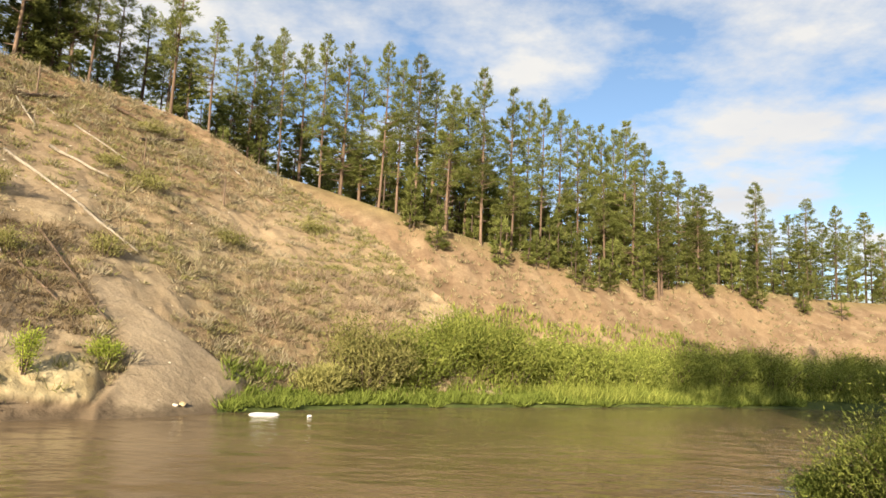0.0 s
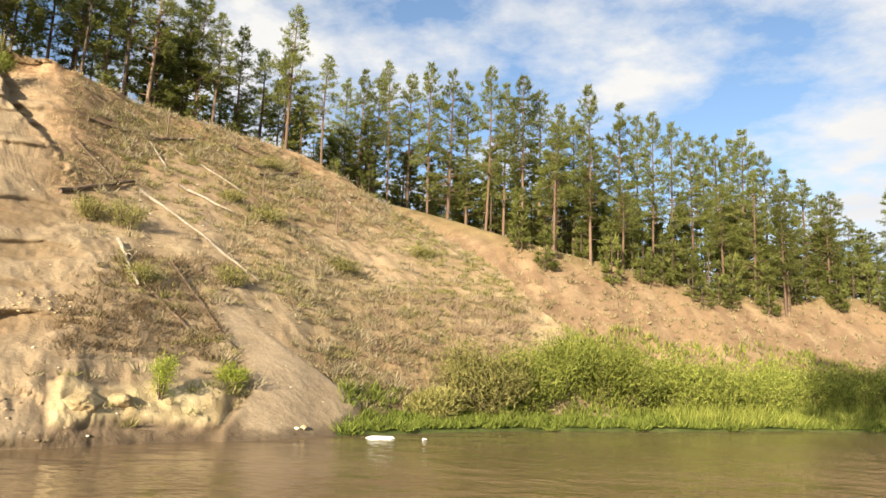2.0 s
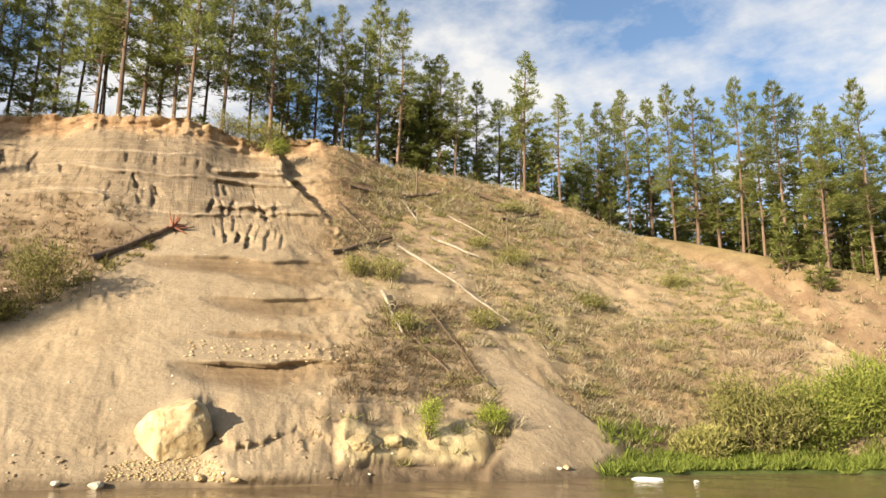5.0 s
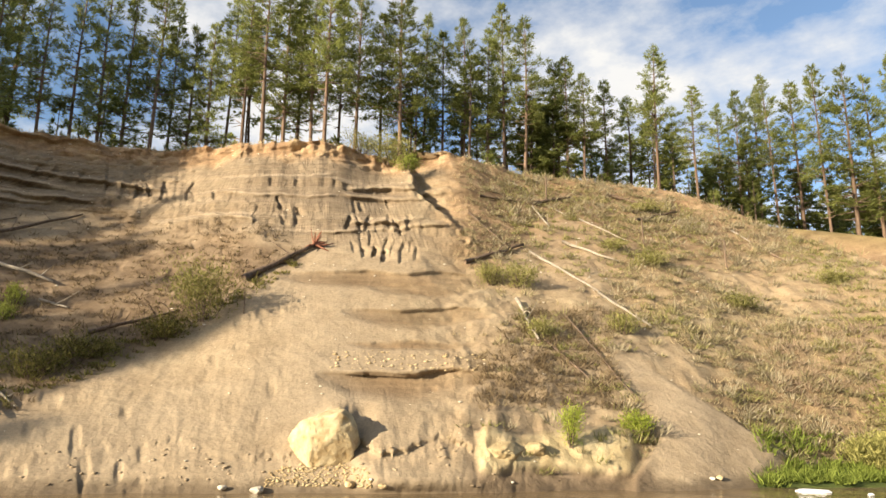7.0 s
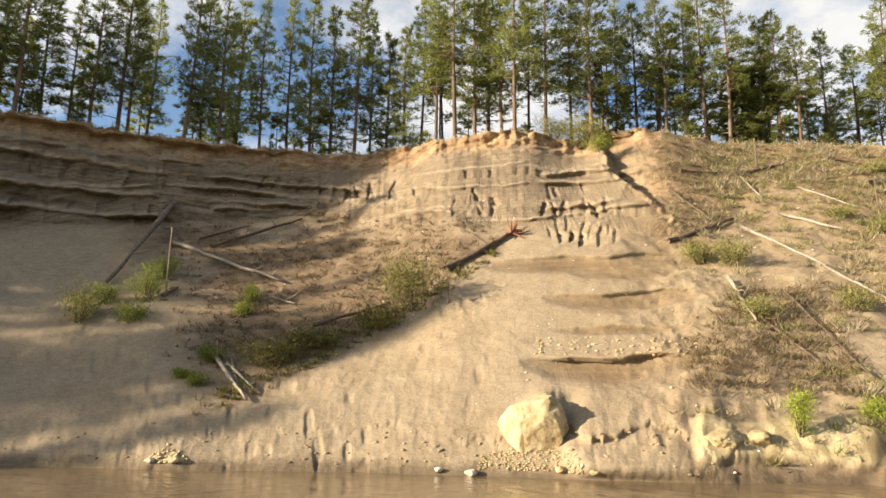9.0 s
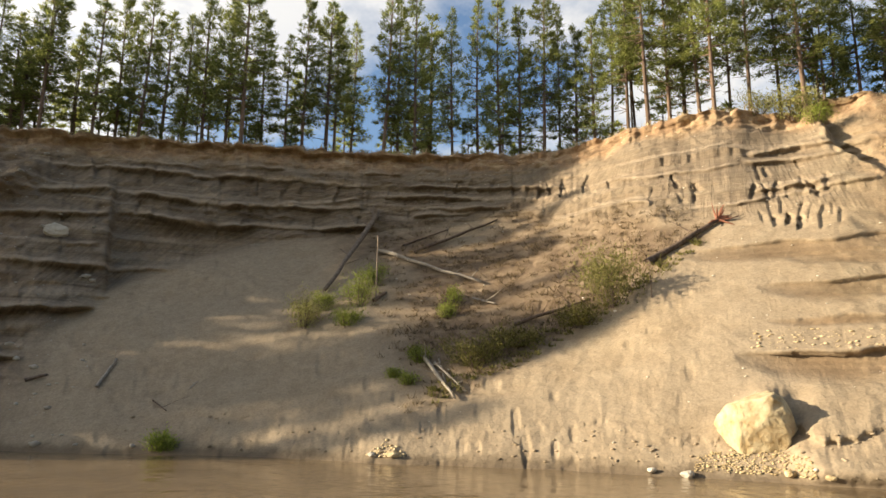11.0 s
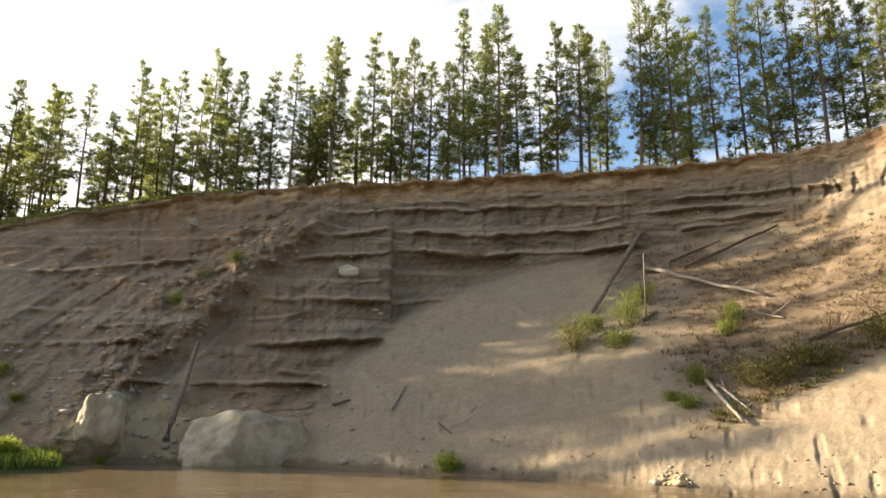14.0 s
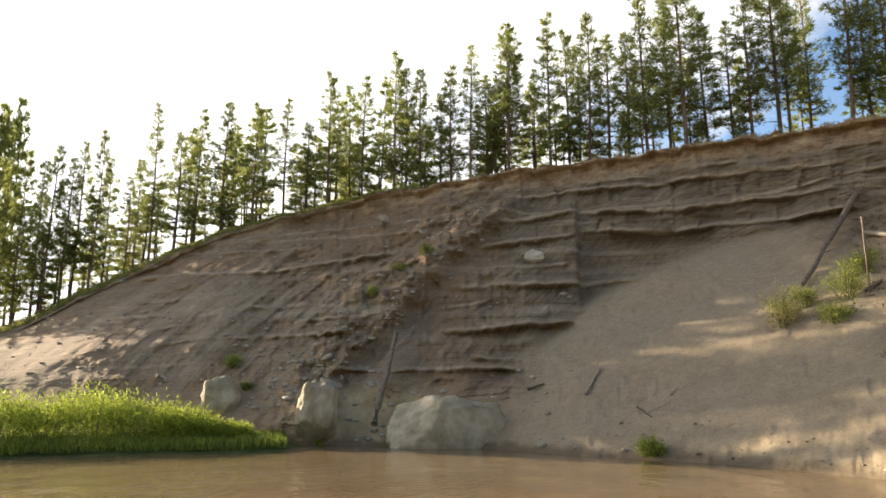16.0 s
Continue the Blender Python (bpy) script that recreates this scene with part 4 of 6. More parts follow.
FULL = [(pine(21, 12, 0.06, 2.3, 0.14, BARK, 0.05, 1.35), 12), (pine(22, 12, 0.12, 2.1, 0.13, BARK, 0.1, 1.35), 12), (pine(23, 12, 0.2, 2.0, 0.13, BARK, 0.25, 1.1), 12)]
THIN = [(pine(31, 13, 0.45, 1.2, 0.10, SHADED_BARK, 0.2), 13), (pine(32, 13, 0.55, 1.0, 0.09, SHADED_BARK, 0.3), 13)]
YOUNG = [(pine(51, 4, 0.05, 1.2, 0.06, SHADED_BARK, 0.0, 2.2), 4), (pine(52, 4, 0.08, 1.0, 0.06, SHADED_BARK, 0.1, 2.2), 4)]
MIXED = TALL[:3] + FULL
HIGH = [TALL[0], TALL[1], TALL[3], TALL[4], THIN[0]]
tree_rnd = random.Random(5)


def plant_pine(kinds, base, height, label, group, lean=3.0):
    src, natural = kinds[tree_rnd.randrange(len(kinds))]
    s = height / natural
    wide = min(s, 1.05) ** 0.4 * tree_rnd.uniform(0.85, 1.15)
    m = Matrix.Translation(base) @ pose(0, 0, 0, tree_rnd.gauss(0, 0.5) * lean / 2, tree_rnd.gauss(0, 0.5) * lean / 2, tree_rnd.uniform(0, 360)) @ Matrix.Diagonal((wide, wide, s, 1))
    ob = copy_thing(src, Matrix())
    ob.matrix_basis = m
    return tagged(ob, label, "tree", group)


PLATEAU_LABEL = "tall pine with a bare lower trunk on the bluff top"
# bearing, way behind the rim, height
CREST_GROVE = [(22.1, 1.5, 14.0), (19.2, 1.2, 10.8), (26.2, 6, 12.2), (24.4, 8, 11.8), (28.1, 3, 11.2), (29.4, 4, 13.0), (30.0, 6, 13.2)]
POINT_GROVE = [(34.7, 4, 17), (33.0, 3, 15.7), (36.2, 7, 15.6), (38.2, 8, 16.0), (40.0, 10, 16.1), (43.6, 3, 16.6), (47.4, 5, 16.8), (50.0, 2.5, 16.6), (51.0, 6, 17), (53.4, 5, 16.8), (55.1, 2, 16.0), (56.7, 4, 15.9), (58.1, 7, 17), (45.3, 9, 17), (41.8, 8, 17), (48.9, 9, 17), (52.3, 9, 16.4), (56.0, 8, 15.4)]
BACK_GROVE = [(59.4, 4, 12.3), (61.0, 6, 13.2), (62.4, 7, 16.4), (63.6, 2.5, 17.0), (65.6, 5, 16.2), (67.2, 4, 16.6), (69.1, 5, 16.9), (71.3, 3.5, 15.1), (73.3, 6, 15.5), (74.5, 2.5, 17), (76.0, 4, 15.7), (77.2, 2, 17), (80.0, 6, 14.9), (81.3, 4, 14.7), (82.0, 3, 14.5), (84.0, 2.5, 14.5), (85.2, 5, 12.3), (87.2, 4, 13.4), (88.8, 2, 16.3), (90.0, 5, 15.2), (91.8, 2, 17), (93.3, 4, 12.9), (94.9, 5, 13.4), (96.5, 2.5, 14.6), (97.3, 6, 13.8), (98.1, 4, 14.5), (99.6, 2, 15.3), (100.8, 5, 11.8), (103.1, 2, 14.5), (104.2, 4, 9.5)]
LEFT_GROVE = [(141.8, 3, 17), (140.0, 4, 17), (138.3, 2.5, 17), (135.5, 5, 17), (131.6, 2, 17), (129.9, 4, 12.8), (128.4, 4, 14.7), (126.5, 2.5, 14.2), (124.2, 2, 12.8), (121.7, 2, 12.3), (120.0, 5, 10.0), (118.3, 2, 13.9), (115.4, 3, 13.2), (112.8, 3, 15.4), (111.8, 4, 14.0), (110.5, 3, 13.4), (108.9, 5, 10.8), (107.9, 4, 13.2), (106.3, 3, 14.3), (105.0, 5, 11.6), (103.1, 3, 14.7), (140.9, 6, 17), (138.9, 7, 17), (136.6, 6, 17), (134.6, 8, 14.3), (133.2, 7, 11.2), (137.2, 5, 15.4), (132.6, 9, 13.4), (142.2, 5, 17)]
BANK_TREES = [(17.2, 6, 15.0), (16.2, 5, 15.8), (14.8, 8, 17), (13.7, 4, 16.7), (12.0, 6, 16.5), (10.3, 4, 17), (8.6, 5, 17), (7.1, 7, 17.0), (5.5, 2, 17), (4.0, 4, 16.1), (2.4, 2, 17), (1.3, 5, 16.8), (-0.2, 0, 13.9), (-1.6, 5, 14.9), (-3.0, 1, 17), (-5.1, 5, 17), (-6.6, 7, 17), (-7.8, 4, 16.8), (-9.2, 6, 17), (-10.8, 6, 17), (-11.7, 8, 17), (-12.6, 6, 17), (-13.5, 7, 17), (-14.4, 2, 16.8), (-16.0, 2, 14.9), (-17.3, -3, 13.4), (-18.6, 3, 12.5), (-19.6, 5, 11.5), (-20.4, 4, 11.7), (-21.4, 5, 9.3)]
FAR_TREES = [(-24.1, 2, 13.1), (-27.4, 12, 14.3), (-29.2, 10, 13.5), (-31.0, 8, 12.7), (-26.3, 20, 13.0), (-22.6, 14, 9.4), (-32.1, 10, 9.9), (-28.3, 25, 13.5), (-30.1, 25, 12.9), (-25.1, 22, 11.9)]
GROVES = [
    (CREST_GROVE, TALL, PLATEAU_LABEL, "pines on the bluff top"),
    (POINT_GROVE, HIGH, PLATEAU_LABEL, "pines on the bluff top"),
    (BACK_GROVE, MIXED, PLATEAU_LABEL, "pines on the bluff top"),
    (LEFT_GROVE, FULL, "backlit pine with a full crown behind the grassy rim", "pines on the bluff top"),
]
BANK_GROVE = BANK_TREES + FAR_TREES
for grove, kinds, label, group in GROVES:
    for a, back, high in grove:
        plant_pine(kinds, rim_at(a, back), high * 1.03, label, group)
for a, back, high in BANK_GROVE:
    plant_pine(TALL if high > 9 else FULL, bank_top(a, back), high * 1.05, "sunlit pine on the orange hillside crest", "pines on the hillside")

# the wood behind: lighter trees, joined
fill = random.Random(9)
LIGHT = [pine(41, 13, 0.36, 2.5, 0.14, SHADED_BARK, 0.1, 2.6), pine(42, 13, 0.5, 2.2, 0.12, SHADED_BARK, 0.2, 2.6), pine(43, 13, 0.12, 2.5, 0.13, SHADED_BARK, 0.05, 3.0)]


def wood(name, label, places, kinds=(0, 1, 2), mats=(SHADED_BARK, NEEDLES)):
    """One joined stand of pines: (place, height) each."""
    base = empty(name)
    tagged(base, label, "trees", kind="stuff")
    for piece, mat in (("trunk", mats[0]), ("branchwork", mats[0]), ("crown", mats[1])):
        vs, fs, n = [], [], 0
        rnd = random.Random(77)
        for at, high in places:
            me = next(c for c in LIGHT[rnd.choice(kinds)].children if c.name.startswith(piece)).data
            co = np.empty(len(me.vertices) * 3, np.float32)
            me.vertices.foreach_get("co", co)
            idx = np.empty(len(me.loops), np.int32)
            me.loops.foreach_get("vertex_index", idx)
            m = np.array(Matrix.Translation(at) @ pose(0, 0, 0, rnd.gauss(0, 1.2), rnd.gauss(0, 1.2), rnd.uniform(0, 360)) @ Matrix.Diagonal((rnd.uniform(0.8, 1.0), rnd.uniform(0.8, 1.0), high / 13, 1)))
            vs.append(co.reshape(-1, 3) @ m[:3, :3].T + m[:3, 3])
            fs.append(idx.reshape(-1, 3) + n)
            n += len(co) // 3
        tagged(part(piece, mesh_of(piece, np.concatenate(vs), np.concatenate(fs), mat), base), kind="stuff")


wood("plateau_wood", "dense pine wood behind the bluff edge",
     [(rim_at(a, fill.uniform(7, 28)), fill.uniform(9.0, 12.5)) for a in (fill.uniform(14, 100) for _ in range(16))])
wood("plateau_wood", "dark pine wood behind the scrub slope crest",
     [(rim_at(a, fill.uniform(4, 22)), fill.uniform(8.0, 12.0)) for a in (fill.uniform(15, 44) for _ in range(42))])
wood("plateau_wood", "backlit pine wood behind the grassy bluff edge",
     [(rim_at(a, fill.uniform(6, 24)), fill.uniform(8.0, 12.0)) for a in (fill.uniform(96, 141) for _ in range(46))])
wood("hillside_wood", "pine wood covering the hillside behind its edge",
     [(bank_top(a, fill.uniform(4, 34)), fill.uniform(7.0, 11.0)) for a in (fill.uniform(-21, 20) for _ in range(120))], (0, 2, 2))
wood("hillside_wood", "dense dark wood deeper behind the hillside", [(bank_top(a, fill.uniform(10, 40)), fill.uniform(8.0, 10.5)) for a in (fill.uniform(-8, 25) for _ in range(50))], (2,))
wood("distant_wood", "dark distant pine wood beyond the bend",
     [(bank_top(a, fill.uniform(3, 60)), fill.uniform(5, 10)) for a in (fill.uniform(-40, -19) for _ in range(70))], (2, 2, 0))
# unseen stands behind the camera, placed for the shadow they throw on the bend
wood("near_bank_wood", "unseen tall pines added on the near bank to shade the bend", [((x, y, 1.1), 25) for x, y in [(12.0, -7.0), (14.4, -8.0), (18.2, -4.4), (19.0, -7.0), (22.4, -3.8), (23.6, -6.0), (26.0, -1.4), (26.6, -4.6), (28.6, 0.6), (29.4, -2.6), (31.2, 1.8), (32.0, -1.0), (34.0, 2.0), (30.6, -5.0), (15.8, -3.2), (20.4, 0.0)]], (2, 2, 0))
wood("near_bank_wood", "unseen dense tall pines added on the near bank to shade the bend",
     [((0.9613 * c - 0.2756 * m, -0.2756 * c - 0.9613 * m, 1.1), fill.uniform(27, 33)) for c, m in ((fill.uniform(10.0, 26.0), fill.uniform(6, 20)) for _ in range(26))], (2,))
# out of view: added only to block the sun from the bluff foot
wood("upstream_wood", "unseen pine stand added upstream to shade the bluff foot", [((-28.8 + 0.96 * c - 0.2756 * m, 8.3 - 0.2756 * c - 0.9613 * m, float(np.interp(m, [60, 90], [6.0, 9.0]))), fill.uniform(26.0, 29.0)) for c, m in ((fill.uniform(-7.2, -5.2), fill.uniform(82, 96)) for _ in range(11))], (0, 2))
wood("plateau_wood", "dark pines standing close behind the grassy rim", [(rim_at(a, fill.uniform(2.5, 15)), fill.uniform(12.0, 15.0)) for a in (fill.uniform(112, 133) for _ in range(12))], (0, 2))
for i in range(45):
    a = fill.uniform(14, 138)
    plant_pine(YOUNG, rim_at(a, fill.uniform(2.0, 12)), fill.uniform(1.5, 4.5), "young bushy pine under the taller trees", "young pines")
for i in range(75):
    a = fill.uniform(-34, 3)
    plant_pine(YOUNG, bank_top(a, fill.uniform(-4, 5)), fill.uniform(2.0, 5.5), "young bushy pine on the hillside edge", "young pines")

def bank_hit(a, rise):
    """The place on the hillside seen at a bearing and a rise."""
    i = min(max(int(round((a - haz[0]) / 0.3)), 0), len(haz) - 1)
    k = 2 + int(np.argmax(HRISE[2:78, i] >= min(rise, HRISE[2:78, i].max())))
    return bearing(a, HR[k, i], HZ[k, i])


for a, rise, high in [(-17.1, 5.1, 11.5), (-15.1, 6.1, 13), (-3.1, 9.0, 12), (-0.1, 10.1, 12.5), (-5.5, 8.5, 9), (-20.0, 7.5, 9), (-13.0, 6.9, 11)]:
    plant_pine(TALL, bank_hit(a, rise), high, "sunlit pine standing on the orange slope", "pines on the hillside")
for a, rise, high in [(-7.0, 8.4, 4), (-10.4, 7.6, 4.5), (-11.9, 6.6, 5), (-13.6, 6.3, 5), (-15.5, 5.8, 5.5), (-9.1, 8.1, 5), (-18.4, 6.0, 3.5), (-23.4, 5.2, 4), (-24.1, 4.4, 5), (-27.1, 4.2, 4.5), (-29.5, 3.8, 4)]:
    plant_pine(YOUNG, bank_hit(a, rise), high, "young bushy pine on the orange slope", "young pines")
# more unseen shadow casters: high crowns here, full crowns in the second list
LOFTY = [(pine(61, 26, 0.66, 3.4, 0.14, BARK, 0.0, 2.2), 26), (pine(62, 26, 0.7, 3.0, 0.13, BARK, 0.0, 2.2), 26)]
for x, y, high in [(2.2, -7.2, 28), (4.4, -8.6, 27), (3.2, -11.0, 29), (6.6, -7.4, 27)]:
    plant_pine(LOFTY, (x, y, 1.1), high, "unseen bare-stemmed pine added on the near bank to cast shade", "near bank pines")
for x, y, high in [(10.0, -3.6, 24), (11.6, -2.0, 25), (13.0, -4.4, 26), (14.4, -2.6, 26), (17.0, -1.2, 25), (19.4, -2.2, 26), (22.0, -1.0, 25), (24.5, 0.5, 26), (16.0, -5.0, 27), (21.0, -5.0, 27), (9.2, -7.0, 26), (12.2, -8.4, 27), (10.5, -11.0, 28), (14.5, -10.0, 27), (18.0, -9.0, 27), (8.0, -11.5, 28), (24.0, -4.0, 26), (27.0, -2.0, 26)]:
    plant_pine(FULL, (x, y, 1.1), high, "unseen tall pine added on the near bank to shade the bend", "near bank pines")
for t in [k[0] for k in TALL + FULL + THIN + YOUNG + LOFTY] + LIGHT:
    retire(t)


def bush(seed, wide, high, mat, leaf=0.16, count=900, stems=9, name="shrub", stem_mat=BROWN_WOOD):
    """Stems that fan out of one base, with leaves along their outer parts."""
    rng, rnd = np.random.default_rng(seed), random.Random(seed)
    ob = empty(name)
    lines, cs, ws = [], [], []
    for s in range(stems):
        t = rnd.uniform(0, 2 * math.pi)
        out = wide * 0.5 * math.sqrt(rnd.random())
        tip = Vector((math.cos(t) * out, math.sin(t) * out, high * rnd.uniform(0.6, 1.0) * (1 - 0.35 * (out / (wide * 0.5)) ** 2)))
        low = Vector((math.cos(t) * out * 0.25, math.sin(t) * out * 0.25, -0.1))
        mid = (low + tip) / 2 + Vector((0, 0, high * 0.1))
        lines.append(tube([low, mid, tip], [0.03, 0.02, 0.006], 4))
        for k in range(count // stems):
            f = rnd.random() ** 0.6
            c = low.lerp(mid, f * 2) if f < 0.5 else mid.lerp(tip, f * 2 - 1)
            spreadk = 0.11 * wide + 0.05
            cs.append((c.x + rnd.gauss(0, spreadk), c.y + rnd.gauss(0, spreadk), max(0.02, c.z + rnd.gauss(0, spreadk * 0.7))))
            ws.append((rnd.gauss(0, 0.7) + math.cos(t) * 0.4, rnd.gauss(0, 0.7) + math.sin(t) * 0.4, rnd.gauss(0.8, 0.6)))
    tagged(part("stem", solid("stem", join(lines), stem_mat), ob, "brown woody stems"), kind="stuff")
    n = len(cs)
    v, f = blades(np.array(cs), np.array(ws), rng.uniform(0.9, 1.8, n) * leaf, rng.uniform(0.22, 0.36, n) * leaf, rng)
    tagged(part("foliage", mesh_of("foliage", v, f, mat), ob), kind="stuff")
    return ob


# ---- the grassy shore downstream ----
WILLOW_LABEL = "yellow-green willow bush on the grassy shore"


def shore_place(a, back):
    """A place behind the shoreline, on whichever ground lies higher there."""
    r = float(np.interp(a, haz, shore)) + back
    low = on_bank(a, r)
    i = column(a)
    if a > -7:
        low.z = max(low.z, float(np.interp(r, R[2:rim_row, i], Z[2:rim_row, i])))
    return low


# bearing, way behind the shoreline, width, height, foliage
for a, back, wide, high, mat in [(5.6, 4.2, 5.2, 4.4, OLIVE), (2.4, 4.8, 4.6, 4.0, WILLOW), (-0.6, 5.5, 4.6, 4.0, WILLOW), (-3.4, 6.0, 4.6, 4.3, WILLOW), (-6.0, 6.5, 5.0, 4.8, WILLOW), (-9.0, 7.0, 5.0, 4.2, WILLOW), (-11.8, 7.0, 5.0, 3.8, WILLOW), (-14.6, 8, 5.5, 3.3, WILLOW), (-18, 10, 6.5, 3.4, WILLOW), (-21.5, 10, 7.0, 3.6, WILLOW), (-25, 10, 7.5, 3.8, WILLOW), (-28.5, 10, 8.0, 3.6, WILLOW), (-32.5, 10, 8.5, 3.8, WILLOW), (-36, 9, 8.0, 3.8, WILLOW), (9.0, 3.6, 2.4, 1.6, OLIVE), (-16, 13, 4, 2.4, WILLOW), (-24, 15, 5, 3.0, WILLOW), (-30, 16, 5, 3.2, WILLOW)]:
    ob = bush(int(a * 10) + 900, wide, high, mat, 0.24, 8000, 26, "willow_bush")
    ob.location = shore_place(a, back * 0.8) - Vector((0, 0, 0.15))
    tagged(ob, WILLOW_LABEL if mat is WILLOW else "olive willow bush with pale catkins beside the sedge", "shrub", "shore willows")


def blade_bed(name, label, places, mat, tall, rng, width=0.05, lean=0.35, per=7, category="grass"):
    """Tufts of upright blades at many places, joined."""
    pts = np.repeat(np.array([tuple(p[0]) for p in places]), per, 0)
    size = np.repeat(np.array([p[1] for p in places]), per)
    n = len(pts)
    pts = pts + np.c_[rng.normal(size=(n, 2)) * (0.16 * size)[:, None], np.zeros(n)]
    ways = np.c_[rng.normal(size=(n, 2)) * lean, np.ones(n)]
    v, f = blades(pts, ways, rng.uniform(0.6, 1.15, n) * tall * size, rng.uniform(0.7, 1.3, n) * width, rng)
    ob = new(name, mesh_of(name, v, f, mat))
    return tagged(ob, label, category, kind="stuff")


rng = np.random.default_rng(8)
pick = random.Random(21)
spots = [(shore_place(a, -0.5 + 1.2 * vnoise(a * 0.9, 2.0) + 4.2 * pick.random() ** 1.5), pick.uniform(0.2, 0.6) + 0.9 * float(vnoise(a * 1.4, 7.0))) for a in (pick.uniform(-27, 16.3) for _ in range(2600))]
blade_bed("shore_sedge", "bright green sedge along the water's edge", spots, SEDGE, 0.62, rng, 0.065, 0.8, 9)
spots = [(shore_place(a, 0.3 + 6 * pick.random()), pick.uniform(0.8, 1.3)) for a in (pick.uniform(-26, -9) for _ in range(1000))]
blade_bed("shore_reeds", "tall pale green reeds behind the sedge", spots, WILLOW, 1.05, rng, 0.07, 0.5)
spots = [(shore_place(a, 3 + 14 * pick.random()), pick.uniform(0.8, 1.3)) for a in (pick.uniform(-40, -1) for _ in range(2200))]
blade_bed("meadow_grass", "rough green meadow grass under the hillside", spots, WILLOW, 0.8, rng, 0.10)

spots = [(on_bank(a, float(np.interp(a, haz, hfr)) + (float(np.interp(a, haz, htr)) - float(np.interp(a, haz, hfr))) * pick.random()), pick.uniform(0.5, 1.3)) for a in (pick.uniform(-36, 4) for _ in range(800))]
blade_bed("hillside_herbs", "thin dry herbs on the bare orange hillside", spots, SAGE, 0.6, rng, 0.09, 0.8, 9, "scrub")
# ---- the sedge bar upstream ----
bar_az = np.arange(119.0, 156.1, 0.5)
bar_rows = [(-0.6, -0.35), (0.0, 0.02), (0.8, 0.22), (3.5, 0.4), (7.0, 0.6), (11.0, 0.6)]
edge = np.interp(bar_az, [119, 121, 124, 140, 156], [43.5, 37.6, 37.2, 37.8, 38.5])
bar_r = np.array([edge + (d if d < 1 else d) for d, z in bar_rows])
bar_z = np.array([z + 0 * edge for d, z in bar_rows]) * step(119, 122, bar_az)
bar_a = np.radians(np.broadcast_to(bar_az, bar_r.shape))
me = mesh_of("sedge_bar", np.stack([-np.sin(bar_a) * bar_r, np.cos(bar_a) * bar_r, bar_z], -1), grid_faces(*bar_r.shape)[:, ::-1], HILL, True)
mask(me, "bank", np.ones(bar_r.size)), mask(me, "veg", np.zeros(bar_r.size))
tagged(new("sedge_bar", me), "low muddy bar overgrown with sedge", "river bar", kind="structure")


def bar_place(a, d):
    return bearing(a, float(np.interp(a, bar_az, edge)) + d, float(np.interp(d, [b[0] for b in bar_rows], [b[1] for b in bar_rows])))


spots = [(bar_place(a, 0.1 + 4.5 * pick.random()), pick.uniform(0.6, 1.1)) for a in (pick.uniform(121.0, 150) for _ in range(3000))]
blade_bed("bar_sedge", "bright green sedge covering the river bar", spots, SEDGE, 0.55, rng, 0.07)
for a, d, wide, high in [(140, 4.4, 4.5, 2.6), (137, 4.0, 4.0, 2.6), (134, 4.4, 4.0, 2.8), (131.3, 4.0, 3.6, 2.3), (128.8, 4.2, 3.0, 2.0), (126.8, 3.8, 2.2, 1.4), (144, 4.4, 4.5, 2.8), (124.6, 3.4, 1.6, 1.0)]:
    ob = bush(int(a * 7), wide, high, BRIGHT, 0.2, 4000, 18, "willow_bush")
    ob.location = bar_place(a, d) - Vector((0, 0, 0.1))
    tagged(ob, "fresh green willow bush on the river bar", "shrub", "bar willows")

# ---- near bank bushes at the water ----
spit = bearing(-38, 15.0, -0.25)
bm = bmesh.new()
bmesh.ops.create_icosphere(bm, subdivisions=3, radius=1.0)
for v in bm.verts:
    v.co = Vector((v.co.x * 3.0, v.co.y * 3.5, v.co.z * 0.55 + 0.25 * noise.noise(v.co * 2.0)))
me = bpy.data.meshes.new("mud_spit")
bm.to_mesh(me)
bm.free()
me.materials.append(HILL)
mask(me, "bank", np.ones(len(me.vertices))), mask(me, "veg", np.zeros(len(me.vertices)))
ob = new("mud_spit", me)
ob.matrix_world = Matrix.Translation(spit) @ pose(0, 0, 0, 0, 0, -33)
tagged(ob, "dark mud spit under bushes at the near bank", "river bank", kind="structure")
for a, r, wide, high, mat in [(-31.6, 16.5, 2.2, 1.9, BANK_LEAF), (-34.4, 15.5, 3.0, 2.6, BANK_LEAF), (-36.6, 16.0, 3.6, 3.1, BANK_LEAF), (-28.6, 17.6, 1.3, 0.8, DEEP_LEAF)]:
    ob = bush(int(-a * 31), wide, high, mat, 0.085, 11000, 22, "willow_bush")
    ob.location = bearing(a, r, 0.0)
    tagged(ob, "leafy green bush overhanging the near river edge", "shrub", "near bank bushes")


